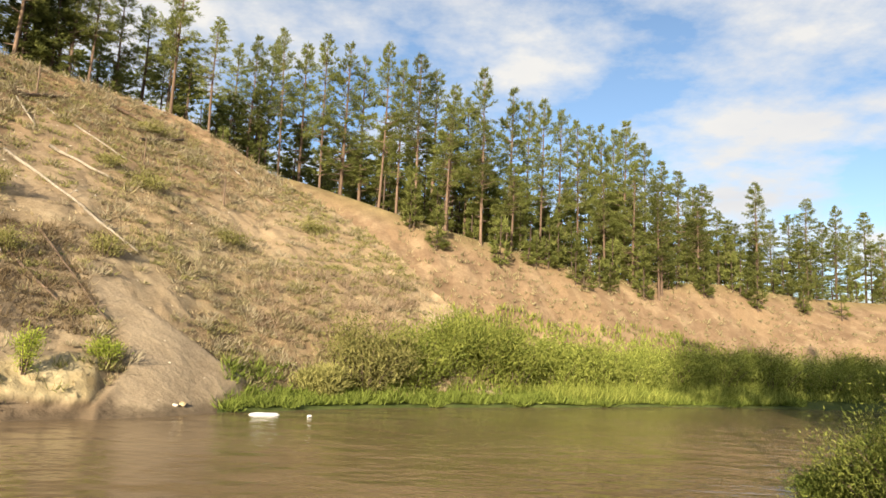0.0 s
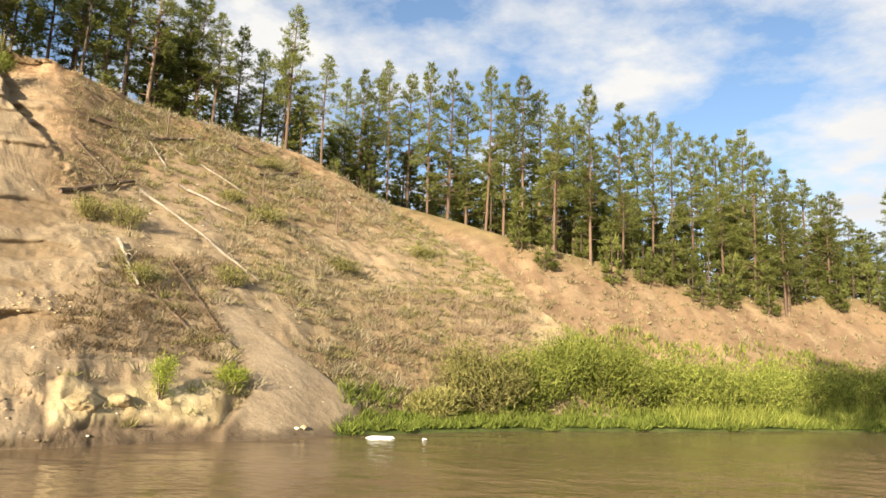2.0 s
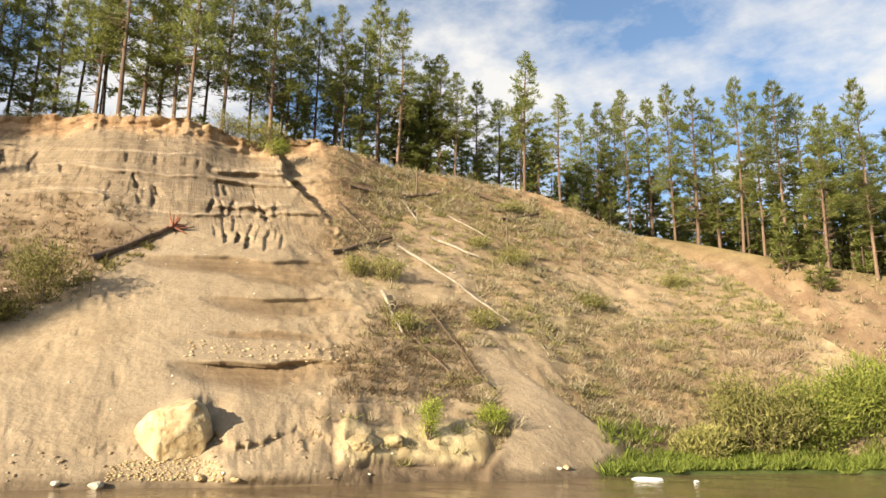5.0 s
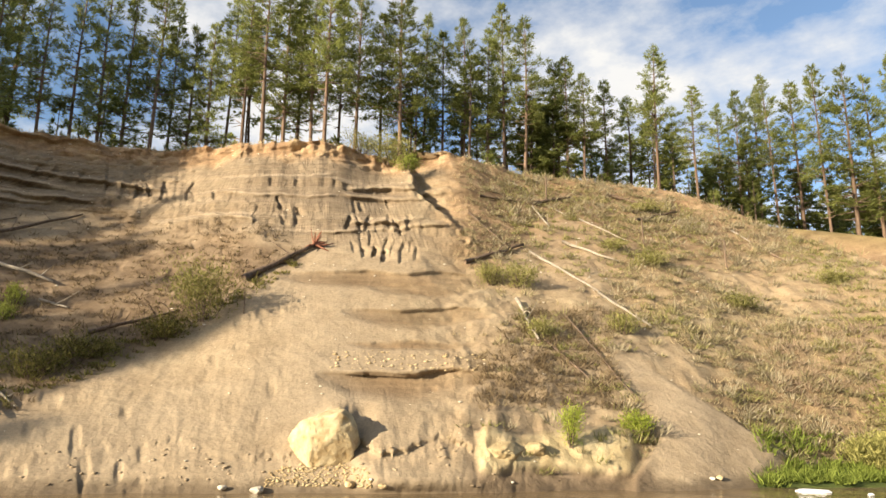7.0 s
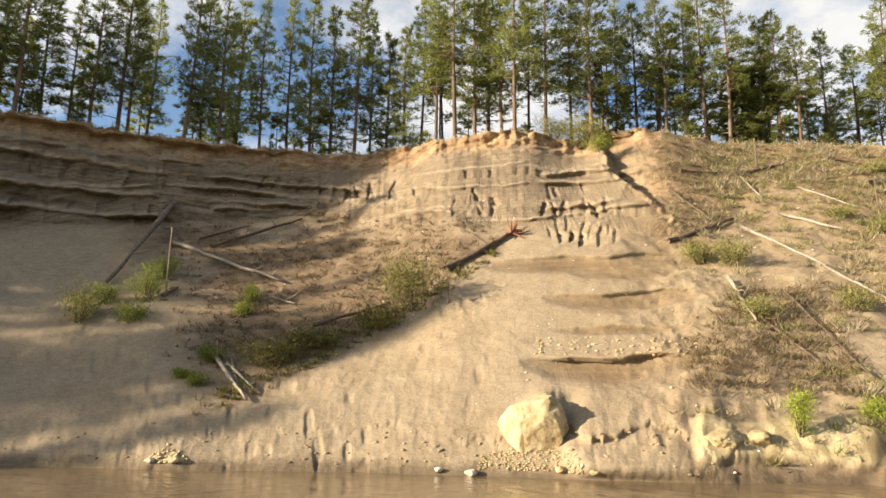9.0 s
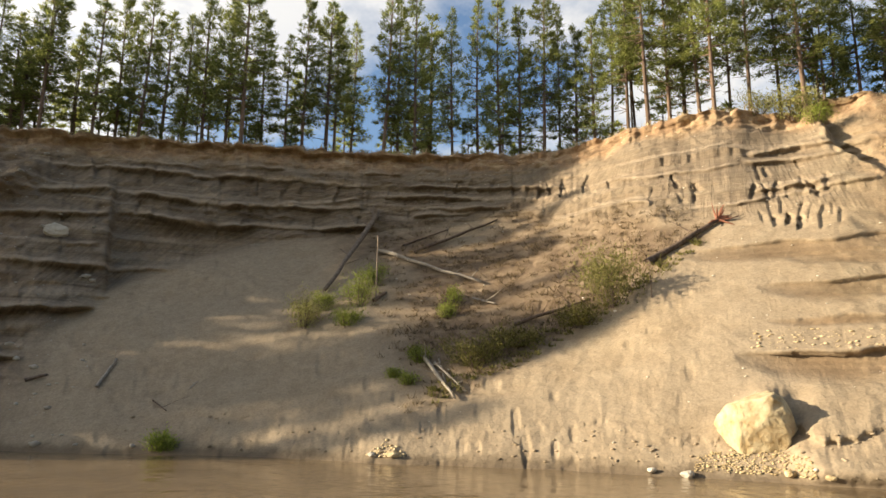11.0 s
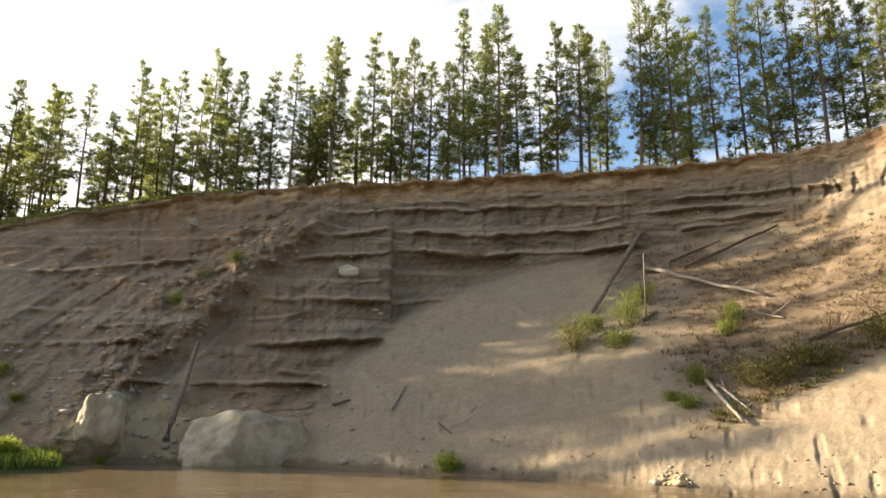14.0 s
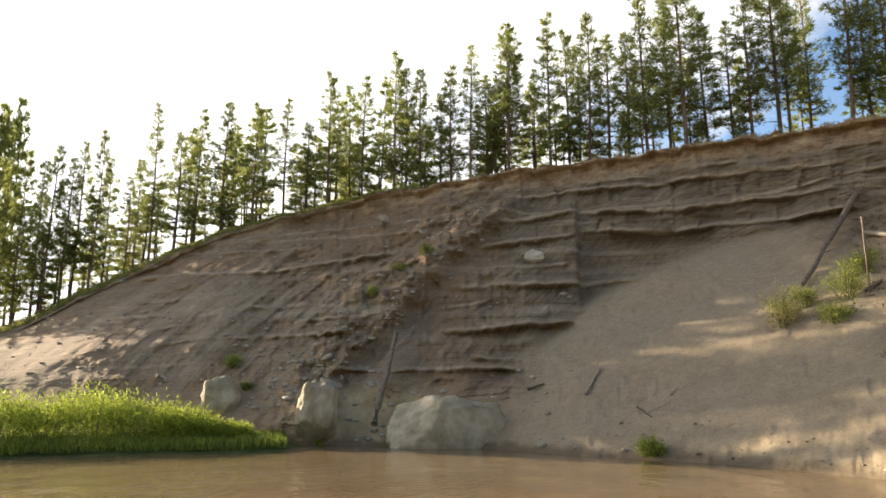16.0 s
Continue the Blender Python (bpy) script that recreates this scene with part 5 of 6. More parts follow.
# ---- stones ----
def rock_mesh(name, seed, size, mat, square=0.5, rough=0.22, cuts=3):
    """A worn block: a sphere pressed towards a box, with lumps and flat breaks."""
    rnd = random.Random(seed)
    bm = bmesh.new()
    bmesh.ops.create_icosphere(bm, subdivisions=cuts, radius=1.0)
    off = Vector((rnd.uniform(0, 50), rnd.uniform(0, 50), rnd.uniform(0, 50)))
    planes = [(Vector((rnd.gauss(0, 1), rnd.gauss(0, 1), rnd.gauss(0, 1))).normalized(), rnd.uniform(0.60, 0.86)) for _ in range(9)]
    for v in bm.verts:
        n = v.co.normalized()
        m = max(abs(n.x), abs(n.y), abs(n.z))
        c = n * (1 - square + square / m * 0.8)
        c *= 1 + rough * noise.fractal(n * 1.6 + off, 0.8, 2.0, 6)
        for w, d in planes:
            over = c.dot(w) - d
            if over > 0:
                c -= w * over * 0.9
        if cuts >= 4:
            c *= 1 + 0.028 * noise.fractal(n * 6.0 + off, 0.5, 2.1, 5) - 0.03 * abs(noise.noise(n * 3.7 - off))
        v.co = Vector((c.x * size[0] / 2, c.y * size[1] / 2, c.z * size[2] / 2))
    me = bpy.data.meshes.new(name)
    bm.to_mesh(me)
    bm.free()
    if cuts >= 4:
        me.polygons.foreach_set("use_smooth", np.ones(len(me.polygons), bool))
    me.materials.append(mat)
    return me


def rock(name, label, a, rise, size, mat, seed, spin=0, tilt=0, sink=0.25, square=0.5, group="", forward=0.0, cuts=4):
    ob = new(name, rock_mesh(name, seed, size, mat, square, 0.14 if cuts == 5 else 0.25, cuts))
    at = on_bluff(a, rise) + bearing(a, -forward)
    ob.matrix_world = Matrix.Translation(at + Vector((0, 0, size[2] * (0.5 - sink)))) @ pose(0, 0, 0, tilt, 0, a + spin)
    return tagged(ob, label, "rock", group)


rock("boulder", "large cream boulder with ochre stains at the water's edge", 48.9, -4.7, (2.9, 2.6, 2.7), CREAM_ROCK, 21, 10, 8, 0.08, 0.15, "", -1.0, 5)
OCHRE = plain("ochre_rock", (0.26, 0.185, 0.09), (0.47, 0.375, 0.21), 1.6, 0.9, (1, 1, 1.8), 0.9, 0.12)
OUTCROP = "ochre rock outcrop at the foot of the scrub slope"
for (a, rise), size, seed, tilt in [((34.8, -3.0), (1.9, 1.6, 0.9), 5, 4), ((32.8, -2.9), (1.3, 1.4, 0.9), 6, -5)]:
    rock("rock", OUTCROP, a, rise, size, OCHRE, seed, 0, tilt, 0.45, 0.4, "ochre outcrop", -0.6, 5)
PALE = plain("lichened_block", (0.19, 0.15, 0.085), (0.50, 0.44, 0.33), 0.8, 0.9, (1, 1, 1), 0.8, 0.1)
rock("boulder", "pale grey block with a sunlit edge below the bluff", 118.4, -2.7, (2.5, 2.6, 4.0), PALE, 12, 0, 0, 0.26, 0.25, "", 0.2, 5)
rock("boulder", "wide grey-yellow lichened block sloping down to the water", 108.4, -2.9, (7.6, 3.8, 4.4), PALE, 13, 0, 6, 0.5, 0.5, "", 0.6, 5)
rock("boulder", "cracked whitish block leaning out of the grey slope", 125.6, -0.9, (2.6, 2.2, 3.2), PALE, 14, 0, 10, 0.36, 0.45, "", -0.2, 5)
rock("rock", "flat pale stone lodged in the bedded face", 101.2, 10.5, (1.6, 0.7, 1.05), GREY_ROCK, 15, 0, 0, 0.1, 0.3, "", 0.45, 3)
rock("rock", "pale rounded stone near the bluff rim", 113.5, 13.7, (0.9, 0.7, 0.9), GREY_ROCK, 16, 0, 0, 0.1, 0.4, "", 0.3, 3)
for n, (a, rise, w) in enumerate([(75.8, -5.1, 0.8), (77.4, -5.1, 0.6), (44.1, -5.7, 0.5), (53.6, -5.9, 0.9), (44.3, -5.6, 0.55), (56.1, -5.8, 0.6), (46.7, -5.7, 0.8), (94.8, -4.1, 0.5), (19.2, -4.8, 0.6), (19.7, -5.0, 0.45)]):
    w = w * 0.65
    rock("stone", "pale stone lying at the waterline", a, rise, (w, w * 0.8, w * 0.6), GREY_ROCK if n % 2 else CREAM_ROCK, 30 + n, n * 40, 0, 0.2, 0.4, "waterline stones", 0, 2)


def field(low_a, high_a, count, keep, rnd):
    """Random places on the bluff face, with the row and column of each."""
    out = []
    while len(out) < count:
        i = column(rnd.uniform(low_a, high_a))
        k = rnd.randrange(4, rim_row - 2)
        if rnd.random() < keep(k, i):
            u, v, j = rnd.random(), rnd.random(), min(i + 1, len(az) - 1)
            at = (bluff_xyz[k, i] * (1 - u) + bluff_xyz[k, j] * u) * (1 - v) + (bluff_xyz[k + 1, i] * (1 - u) + bluff_xyz[k + 1, j] * u) * v
            out.append((Vector(tuple(at)), k, i))
    return out


def pebbles(name, label, places, mat, low, high, rnd):
    bm = bmesh.new()
    bmesh.ops.create_icosphere(bm, subdivisions=1, radius=1.0)
    base = np.array([v.co[:] for v in bm.verts])
    tri = np.array([[v.index for v in f.verts] for f in bm.faces])
    bm.free()
    vs, fs = [], []
    for n, (p, k, i) in enumerate(places):
        s = low + (high - low) * rnd.random() ** 3
        vs.append(base * (s * rnd.uniform(0.7, 1.2), s * rnd.uniform(0.7, 1.2), s * 0.5) * (1 + 0.75 * (lattice(base[:, :1] * 9, base[:, 1:2] * 7, n) - 0.5)) + np.array(p))
        fs.append(tri + n * len(base))
    ob = new(name, mesh_of(name, np.concatenate(vs), np.concatenate(fs), mat))
    return tagged(ob, label, "stones", kind="stuff")


pick = random.Random(31)
pebbles("slope_stones", "pale stones scattered over the bluff face", field(15, 76, 420, lambda k, i: 0.5, pick), GREY_ROCK, 0.03, 0.10, pick)
pebbles("rubble_stones", "grey rubble lying on the shaded buttress", field(98, 140, 1300, lambda k, i: 0.12 + butt[k, i], pick), GREY_ROCK, 0.04, 0.3, pick)
pebbles("gravel_band", "white gravel bed in the face of the point", field(35.5, 48.5, 300, lambda k, i: 1.0 if 3.2 < SEEN_RISE[k, i] - 0.6 * fbm(A[k, i] * 0.3, 1.0, 2.0, 3) < 4.7 else 0.0, pick), CREAM_ROCK, 0.02, 0.11, pick)
pebbles("foot_rubble", "ochre rubble along the water's edge", field(45, 53, 1000, lambda k, i: 1.0 if Z[k, i] < 1.0 - 0.09 * abs(A[k, i] - 48.5) else 0.0, pick), OCHRE, 0.015, 0.09, pick)
pebbles("waterline_gravel", "heap of white gravel at the waterline", field(74.3, 78.2, 170, lambda k, i: 1.0 if 0.02 < Z[k, i] < 0.75 - 0.35 * abs(A[k, i] - 76.2) else 0.0, pick), CREAM_ROCK, 0.02, 0.12, pick)
pebbles("foot_clods", "clods of sand below the broken crust", field(34, 96, 450, lambda k, i: 1.0 if Z[k, i] < 1.6 else 0.0, pick), EARTH, 0.02, 0.12, pick)

# ---- scrub and grass on the slopes ----
slope_keep = lambda k, i: veg_m[k, i] * (0.25 + 0.75 * patchy[k, i])
to_spots = lambda places, lo, hi: [(p - Vector((0, 0, 0.05)), pick.uniform(lo, hi)) for p, k, i in places]
blade_bed("slope_grass", "dry straw grass tufts on the sandy slope", to_spots(field(-2, 39, 1700, slope_keep, pick), 0.4, 1.2), STRAW, 0.42, rng, 0.03, 0.8, 14)
blade_bed("slope_scrub", "dull sage scrub on the sandy slope", to_spots(field(0, 38, 1100, slope_keep, pick), 0.5, 1.5), SAGE, 0.45, rng, 0.04, 1.0, 22, "scrub")


def clump_bed(name, label, places, mat, rng, per=46, width=0.05):
    """Rounded dry bushes: blades that fan out from each root, joined."""
    pts, ways, lens_of = [], [], []
    for p, size in places:
        w = rng.normal(size=(per, 3))
        w[:, 2] = np.abs(w[:, 2]) * 0.9 + 0.15
        w /= np.linalg.norm(w, axis=1)[:, None]
        reach = size * rng.uniform(0.2, 1.0, per)[:, None] * (1.0, 1.0, 0.7)
        pts.append(np.array(p) + w * reach * 0.5)
        ways.append(w + (0, 0, 0.35))
        lens_of.append(size * rng.uniform(0.25, 0.6, per))
    n = per * len(places)
    v, f = blades(np.concatenate(pts), np.concatenate(ways), np.concatenate(lens_of), rng.uniform(0.6, 1.3, n) * width, rng)
    return tagged(new(name, mesh_of(name, v, f, mat)), label, "scrub", kind="stuff")


SILVER = leaf_material("silver_scrub", (0.20, 0.17, 0.11), (0.40, 0.345, 0.23), 0.1, 0.3)
clump_bed("sage_clumps", "rounded silvery sage bushes on the sandy slope", to_spots(field(-2, 36, 420, slope_keep, pick), 0.5, 1.3), SILVER, rng)
clump_bed("sage_clumps", "olive sage bushes on the sandy slope", to_spots(field(-2, 36, 260, slope_keep, pick), 0.4, 1.2), SAGE, rng)
clump_bed("dead_clumps", "tangled dead brush on the lower slope", to_spots(field(2, 15, 130, lambda k, i: 1.0 if 0.5 < SEEN_RISE[k, i] < 6 else 0.0, pick), 0.7, 1.5), BROWN_SCRUB_PALE, rng, 60, 0.035)
green_keep = lambda k, i: veg_m[k, i] * step(0.52, 0.66, vnoise(arc[k, i] * 0.22, R[k, i] * 0.22, 8.0))
GREEN_SCRUB = leaf_material("green_scrub", (0.16, 0.155, 0.055), (0.36, 0.335, 0.13), 0.1, 0.35)
blade_bed("slope_herbs", "olive green herb patches on the sandy slope", to_spots(field(2, 36, 900, green_keep, pick), 0.5, 1.4), GREEN_SCRUB, 0.45, rng, 0.045, 0.8, 22, "scrub")
dark_keep = lambda k, i: scrub[k, i]
BROWN_SCRUB = leaf_material("brown_scrub", (0.09, 0.065, 0.038), (0.27, 0.20, 0.115), 0.1, 0.3)
blade_bed("dry_undergrowth", "brown dry undergrowth below the bedded cliff", to_spots(field(51, 78, 1100, dark_keep, pick), 0.5, 1.2), BROWN_SCRUB, 0.45, rng, 0.04, 0.9, 14, "scrub")
belt_keep = lambda k, i: 1.0 if 51.5 < A[k, i] < 73 and -0.3 < SEEN_RISE[k, i] - low_line[k, i] < 2.2 * vnoise(arc[k, i] * 0.5, 4.0) + 0.3 else 0.0
blade_bed("edge_herbs", "dark olive herbs along the lower edge of the undergrowth", to_spots(field(51, 74, 130, belt_keep, pick), 0.4, 1.0), EDGE_LEAF, 0.5, rng, 0.07, 0.9, 14, "scrub")
brush_keep = lambda k, i: 1.0 if 25.5 < A[k, i] - 0.0 and 0.3 < SEEN_RISE[k, i] < 8 and A[k, i] < 27.5 + (8 - SEEN_RISE[k, i]) * 1.0 + 6 and chute[k, i] < 0.2 else 0.0
blade_bed("dead_brush", "grey-brown dead brush beside the sand chute", to_spots(field(25.5, 37, 480, brush_keep, pick), 0.6, 1.4), BROWN_SCRUB, 0.55, rng, 0.035, 1.0, 14, "scrub")
spots = [(rim_at(a, pick.uniform(-0.1, 4.5)), pick.uniform(0.5, 1.3)) for a in (pick.uniform(109, 150) for _ in range(2400))]
blade_bed("rim_grass", "yellow-green grass along the sloping rim", spots, GREEN_SCRUB, 0.4, rng, 0.07, 0.5, 8)
spots = [(rim_at(a, pick.uniform(-0.05, 1.2)), pick.uniform(0.5, 1.2)) for a in (pick.uniform(111, 150) for _ in range(1500))]
blade_bed("rim_grass", "bright yellow-green grass fringe at the rim edge", spots, RIM_BLADE, 0.4, rng, 0.07, 0.5, 8)
spots = [(rim_at(a, pick.uniform(-0.05, 2.0)), pick.uniform(0.5, 1.2)) for a in (pick.uniform(12, 108) if n % 3 else pick.uniform(60, 108) for n in range(1000))]
blade_bed("rim_grass", "dry grass fringe along the bluff rim", spots, STRAW, 0.4, rng, 0.07, 0.5, 6)

# ---- shrubs on the slopes ----
SAGEBUSH = "low olive sage bush on the scrub slope"
SMALL = "small green shrub rooted in the sand slope"
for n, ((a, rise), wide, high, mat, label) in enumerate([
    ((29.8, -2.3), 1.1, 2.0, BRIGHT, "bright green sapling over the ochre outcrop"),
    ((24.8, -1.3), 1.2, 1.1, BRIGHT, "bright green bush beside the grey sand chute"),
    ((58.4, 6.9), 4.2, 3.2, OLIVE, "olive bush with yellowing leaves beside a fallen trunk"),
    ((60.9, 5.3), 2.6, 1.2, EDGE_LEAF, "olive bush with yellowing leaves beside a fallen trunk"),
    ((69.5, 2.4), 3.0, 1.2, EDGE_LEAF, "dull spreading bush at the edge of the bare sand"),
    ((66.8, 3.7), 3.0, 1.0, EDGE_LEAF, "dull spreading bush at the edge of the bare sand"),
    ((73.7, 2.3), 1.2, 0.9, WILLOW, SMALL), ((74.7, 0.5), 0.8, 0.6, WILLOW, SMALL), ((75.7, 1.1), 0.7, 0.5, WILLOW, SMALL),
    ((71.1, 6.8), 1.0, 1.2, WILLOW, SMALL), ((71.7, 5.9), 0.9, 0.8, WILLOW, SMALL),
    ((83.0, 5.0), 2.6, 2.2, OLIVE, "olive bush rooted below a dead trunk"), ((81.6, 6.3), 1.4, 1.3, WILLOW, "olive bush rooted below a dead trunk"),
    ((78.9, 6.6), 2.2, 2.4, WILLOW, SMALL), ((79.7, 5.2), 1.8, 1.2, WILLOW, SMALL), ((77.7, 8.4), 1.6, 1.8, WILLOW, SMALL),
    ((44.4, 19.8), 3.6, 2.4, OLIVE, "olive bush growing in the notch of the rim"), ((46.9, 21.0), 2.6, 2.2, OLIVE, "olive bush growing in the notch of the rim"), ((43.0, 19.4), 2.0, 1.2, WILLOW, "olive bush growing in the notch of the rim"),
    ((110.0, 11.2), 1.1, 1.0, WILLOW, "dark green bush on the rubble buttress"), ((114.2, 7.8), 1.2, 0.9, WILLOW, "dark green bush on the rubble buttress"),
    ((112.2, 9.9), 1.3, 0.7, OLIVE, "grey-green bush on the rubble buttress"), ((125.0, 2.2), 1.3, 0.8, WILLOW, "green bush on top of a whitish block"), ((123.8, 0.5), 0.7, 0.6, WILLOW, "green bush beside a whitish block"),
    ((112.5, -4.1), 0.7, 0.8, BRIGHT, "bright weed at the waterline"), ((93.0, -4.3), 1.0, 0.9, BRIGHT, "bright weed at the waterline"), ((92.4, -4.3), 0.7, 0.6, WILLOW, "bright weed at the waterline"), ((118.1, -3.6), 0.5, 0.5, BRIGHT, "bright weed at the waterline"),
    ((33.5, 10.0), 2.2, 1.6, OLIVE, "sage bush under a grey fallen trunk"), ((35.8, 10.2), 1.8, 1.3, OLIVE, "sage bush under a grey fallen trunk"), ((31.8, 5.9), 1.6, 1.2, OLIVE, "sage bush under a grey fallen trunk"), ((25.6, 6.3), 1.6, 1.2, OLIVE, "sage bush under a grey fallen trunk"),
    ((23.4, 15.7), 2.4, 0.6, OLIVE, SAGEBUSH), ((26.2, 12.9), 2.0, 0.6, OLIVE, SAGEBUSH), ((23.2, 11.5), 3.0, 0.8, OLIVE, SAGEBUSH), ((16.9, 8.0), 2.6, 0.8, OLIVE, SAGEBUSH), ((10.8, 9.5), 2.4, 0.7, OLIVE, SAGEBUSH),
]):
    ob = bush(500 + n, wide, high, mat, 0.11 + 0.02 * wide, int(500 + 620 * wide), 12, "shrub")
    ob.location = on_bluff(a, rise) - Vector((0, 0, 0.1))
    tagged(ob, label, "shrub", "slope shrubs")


# ---- fallen trunks and driftwood ----
def trunk_line(name, label, ends, radius, mat, seed, twigs=0, lift=1.0, group="fallen trunks", upright=False, roots=0, root_mat=None, root_first=True):
    """A dead trunk between two places on the face, with broken branches and a root plate where it has them."""
    rnd = random.Random(seed)
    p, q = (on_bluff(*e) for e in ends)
    for e in (p, q):
        e += bearing(ends[0][0], -radius * 0.8 * lift) + Vector((0, 0, radius * 0.5 * lift))
    if not upright:
        gaps = []
        for k in range(1, 12):
            f = k / 12
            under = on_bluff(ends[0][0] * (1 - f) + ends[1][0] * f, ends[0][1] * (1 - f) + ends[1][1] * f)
            gaps.append(p.lerp(q, f).xy.length - under.xy.length)
        rest = max(0.0, 0.75 * max(gaps))
        for e in (p, q):
            e += bearing(ends[0][0], -rest) + Vector((0, 0, 0.15 * rest))
    if upright:
        q = Vector((p.x, p.y, 0)) + Vector((rnd.uniform(-0.1, 0.1), rnd.uniform(-0.1, 0.1), q.z))
        p.z -= 0.3
        radius *= 0.6
    ob = empty(name, p)
    d = q - p
    pts, rad = [], []
    for k in range(7):
        f = k / 6
        bend = Vector((rnd.gauss(0, 1), rnd.gauss(0, 1), rnd.gauss(0, 1))) * d.length * 0.004 * (0 < k < 6)
        pts.append(d * f + bend)
        rad.append(radius * (1.1 - 0.5 * f))
    part("trunk", solid("trunk", tube(pts, rad, 8, 0.1, rnd), mat), ob)
    for k in range(twigs):
        f = rnd.uniform(0.15, 0.95)
        start = d * f
        way = (d.normalized() * rnd.uniform(-0.2, 0.7) + Vector((rnd.gauss(0, 0.7), rnd.gauss(0, 0.7), rnd.uniform(0.0, 0.9)))).normalized()
        ln = rnd.uniform(0.4, 1.5)
        part("branch", solid("branch", tube([start, start + way * ln * 0.5 + Vector((0, 0, rnd.uniform(-0.1, 0.1))), start + way * ln], [radius * 0.3, radius * 0.2, 0.008], 5), mat), ob)
    at = Vector() if root_first else d
    for k in range(roots):
        back = -d.normalized() if root_first else d.normalized()
        way = (back * rnd.uniform(0.1, 0.9) + Vector((rnd.gauss(0, 0.8), rnd.gauss(0, 0.8), rnd.gauss(0.3, 0.8)))).normalized()
        ln = rnd.uniform(0.5, 1.2)
        part("root", solid("root", tube([at, at + way * ln * 0.5, at + way * ln + Vector((0, 0, rnd.uniform(-0.2, 0.2)))], [radius * 0.42, radius * 0.26, 0.014], 5), root_mat or mat), ob)
    return tagged(ob, label, "log", group)


GREYLOG = "bleached grey trunk lying on the scrub slope"
DARKLOG = "dark rotting trunk lying on the slope"
LOGS = [
    ("fallen_log", GREYLOG, ((32.7, 12.8), (27.2, 9.4)), 0.12, GREY_WOOD, 3), ("fallen_log", GREYLOG, ((27.3, 9.3), (23.4, 6.6)), 0.10, GREY_WOOD, 4),
    ("fallen_log", GREYLOG, ((30.0, 13.4), (25.7, 11.7)), 0.13, GREY_WOOD, 1), ("fallen_log", DARKLOG, ((38.0, 11.9), (33.2, 13.3)), 0.14, BROWN_WOOD, 9),
    ("fallen_log", DARKLOG, ((26.4, 17.0), (22.6, 15.7)), 0.15, BARK, 1), ("fallen_log", DARKLOG, ((32.3, 16.6), (29.2, 17.0)), 0.15, BROWN_WOOD, 6),
    ("fallen_log", DARKLOG, ((24.1, 14.8), (21.0, 15.2)), 0.12, BROWN_WOOD, 4), ("fallen_log", DARKLOG, ((36.8, 17.3), (34.1, 16.9)), 0.09, BROWN_WOOD, 2),
    ("fallen_log", GREYLOG, ((34.1, 18.4), (32.9, 17.6)), 0.08, GREY_WOOD, 0), ("fallen_log", GREYLOG, ((32.4, 16.4), (31.0, 14.7)), 0.09, GREY_WOOD, 0),
    ("fallen_log", GREYLOG, ((31.3, 16.5), (29.8, 15.7)), 0.08, GREY_WOOD, 0), ("fallen_log", GREYLOG, ((28.6, 15.2), (24.8, 13.3)), 0.08, GREY_WOOD, 1),
    ("fallen_log", GREYLOG, ((17.1, 13.7), (15.8, 12.7)), 0.09, GREY_WOOD, 0), ("fallen_log", GREYLOG, ((14.6, 11.8), (13.5, 11.1)), 0.08, BROWN_WOOD, 0),
    ("fallen_log", "grey fallen trunk with snapped side branches", ((33.8, 8.9), (32.1, 5.7)), 0.13, GREY_WOOD, 9), ("fallen_log", DARKLOG, ((31.8, 5.9), (27.5, 2.0)), 0.07, BROWN_WOOD, 8),
    ("fallen_log", DARKLOG, ((30.0, 7.7), (25.0, 1.6)), 0.06, BROWN_WOOD, 7), ("fallen_log", DARKLOG, ((37.7, 15.9), (34.4, 13.1)), 0.07, BROWN_WOOD, 6),
    ("fallen_log", "long pale trunk lying across the brown slope", ((77.3, 11.0), (69.0, 8.6)), 0.17, GREY_WOOD, 1), ("fallen_log", DARKLOG, ((74.5, 11.0), (67.6, 13.7)), 0.12, BROWN_WOOD, 5),
    ("fallen_log", DARKLOG, ((75.3, 11.6), (71.7, 12.9)), 0.08, BROWN_WOOD, 3), ("fallen_log", DARKLOG, ((69.6, 7.4), (67.7, 6.9)), 0.10, GREY_WOOD, 0),
    ("fallen_log", DARKLOG, ((66.3, 5.2), (60.2, 7.2)), 0.10, BROWN_WOOD, 5), ("fallen_log", DARKLOG, ((77.6, 7.1), (76.6, 7.8)), 0.12, BROWN_WOOD, 0),
    ("fallen_log", "bleached stake stuck in the foot of the sand", ((73.7, 2.8), (71.0, -0.6)), 0.13, GREY_WOOD, 3), ("fallen_log", "bleached stake stuck in the foot of the sand", ((72.6, 2.1), (70.5, 0.4)), 0.09, GREY_WOOD, 2),
    ("fallen_log", "bleached stake stuck in the foot of the sand", ((72.3, 2.5), (71.7, 0.4)), 0.06, GREY_WOOD, 1),
    ("fallen_log", "short grey stick lying on smooth sand", ((91.2, 0.1), (90.7, 0.5)), 0.05, GREY_WOOD, 0), ("fallen_log", "short grey stick lying on smooth sand", ((97.5, 0.0), (96.4, 2.1)), 0.10, GREY_WOOD, 0),
    ("fallen_log", "dark stub lying on smooth sand", ((102.0, 0.5), (100.7, 0.9)), 0.09, BROWN_WOOD, 1), ("fallen_log", "thin dark twig lying on smooth sand", ((93.7, -0.9), (92.7, -1.6)), 0.04, BROWN_WOOD, 0),
]
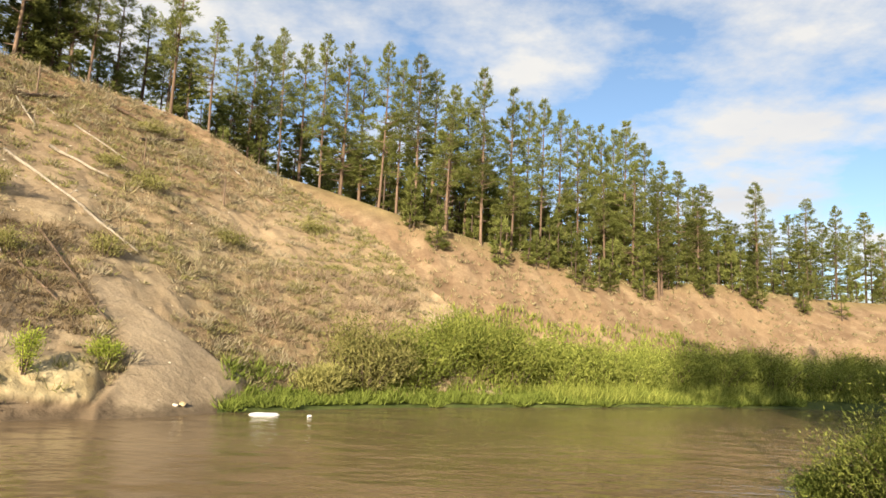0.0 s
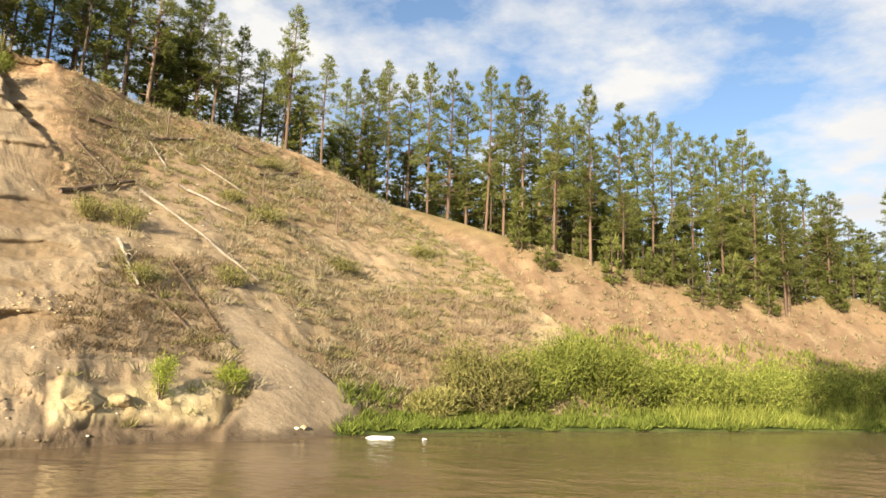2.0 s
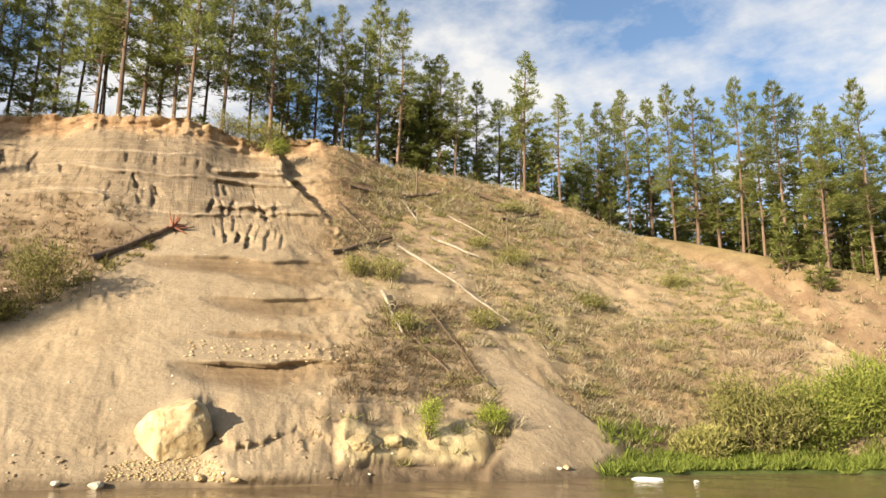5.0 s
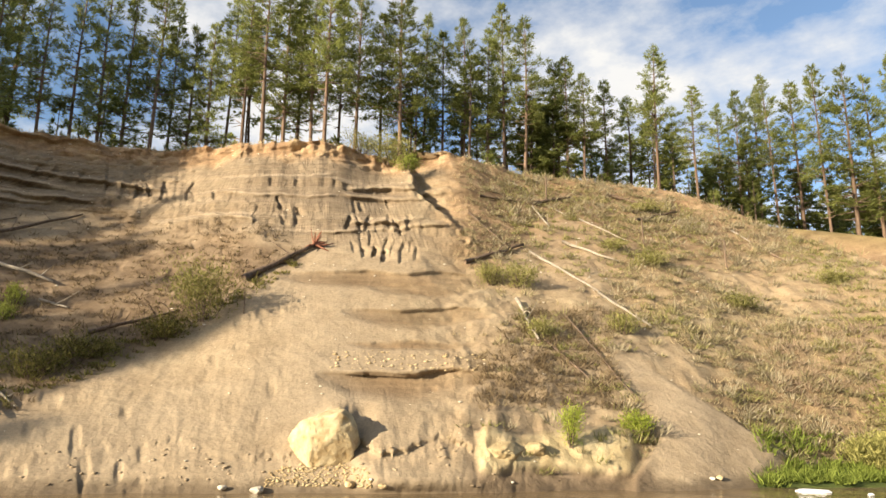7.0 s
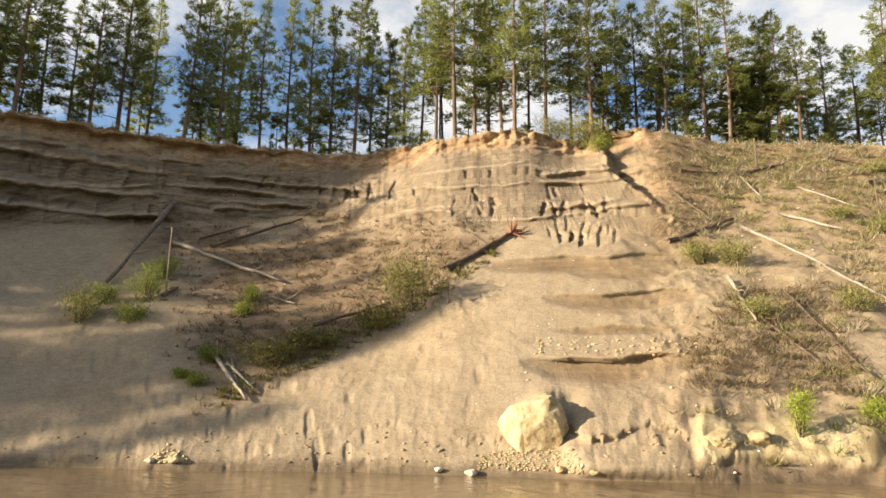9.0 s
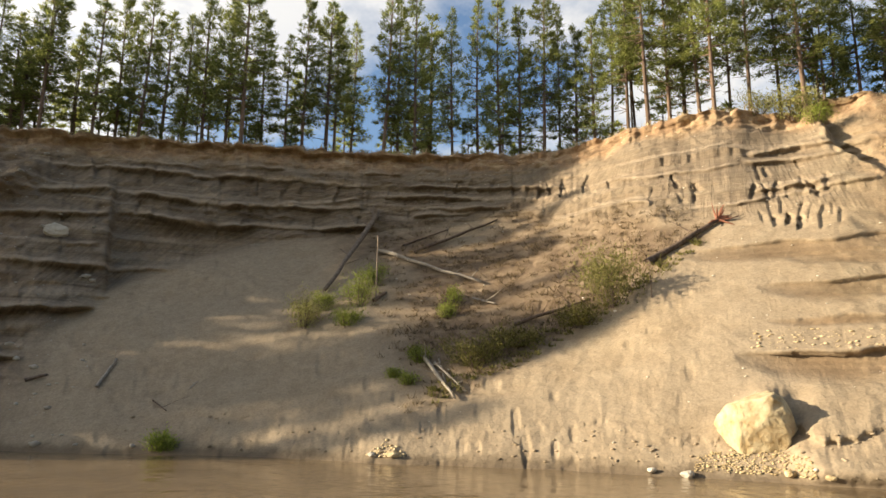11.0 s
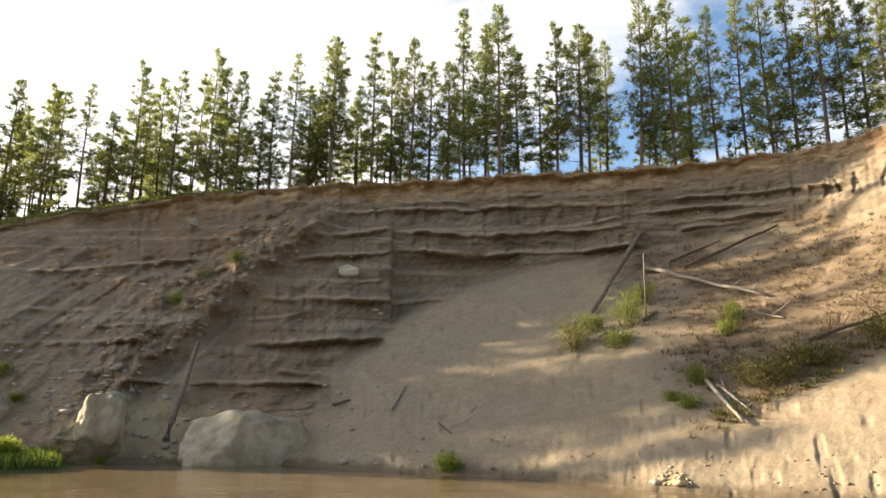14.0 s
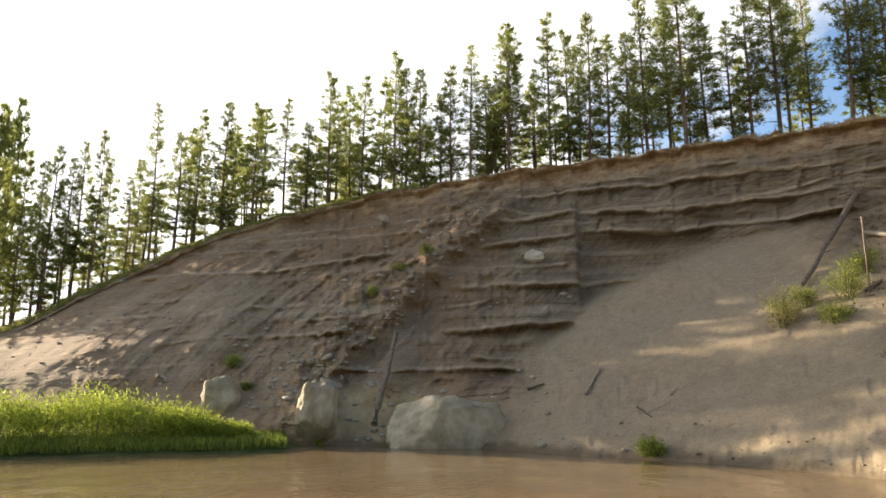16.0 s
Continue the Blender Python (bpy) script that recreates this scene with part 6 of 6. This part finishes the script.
for n, (name, label, ends, radius, mat, twigs) in enumerate(LOGS):
    trunk_line(name, label, ends, radius * (0.8 if mat is GREY_WOOD else 0.95), mat, 200 + n, twigs + 1)
trunk_line("fallen_tree", "thick dark fallen trunk with red torn roots", ((55.7, 9.9), (50.4, 12.9)), 0.19, BROWN_WOOD, 301, 4, 1.0, "fallen trunks", False, 18, RED_WOOD, False)
trunk_line("fallen_tree", "dead leaning tree with a root plate under the cliff", ((77.6, 13.7), (81.5, 7.7)), 0.20, AGED_WOOD, 302, 5, 1.6, "fallen trunks", False, 22, AGED_WOOD)
trunk_line("fallen_log", "grey trunk leaning against the pale blocks", ((114.0, -2.6), (112.4, 4.4)), 0.2, AGED_WOOD, 308, 0, 3.0)
trunk_line("dead_stub", "short dead stub standing in the scrub", ((17.6, 10.8), (17.6, 12.4)), 0.11, BROWN_WOOD, 303, 2, 0.0, "standing stubs", True)
trunk_line("dead_stub", "short dead stub standing in the scrub", ((23.6, 12.8), (23.9, 14.5)), 0.10, BROWN_WOOD, 304, 2, 0.0, "standing stubs", True)
trunk_line("dead_stub", "short dead stub standing in the scrub", ((31.2, 16.8), (31.1, 18.0)), 0.12, BROWN_WOOD, 305, 1, 0.0, "standing stubs", True)
trunk_line("dead_stub", "pale bare post standing under the cliff", ((77.4, 7.4), (77.7, 10.7)), 0.10, AGED_WOOD, 306, 0, 0.0, "standing stubs", True)
trunk_line("dead_stub", "thin dead stub in bare sand", ((55.5, 7.4), (55.4, 8.8)), 0.06, BROWN_WOOD, 307, 2, 0.0, "standing stubs", True)

# ---- foam slab drifting at the sedge ----
ob = new("foam_slab", rock_mesh("foam_slab", 77, (1.5, 0.8, 0.2), FOAM, 0.6, 0.2, 3))
ob.matrix_world = Matrix.Translation(bearing(13.4, 31.6, 0.01)) @ pose(0, 0, 0, 3, 0, 20)
tagged(ob, "white foam slab stranded against the sedge", "foam slab")
ob = new("foam_slab", rock_mesh("foam_slab", 78, (0.3, 0.22, 0.12), FOAM, 0.6, 0.2, 2))
ob.matrix_world = Matrix.Translation(bearing(9.8, 31.2, 0.04)) @ pose(0, 0, 0, 0, 0, 50)
tagged(ob, "small white foam piece floating on brown water", "foam slab")
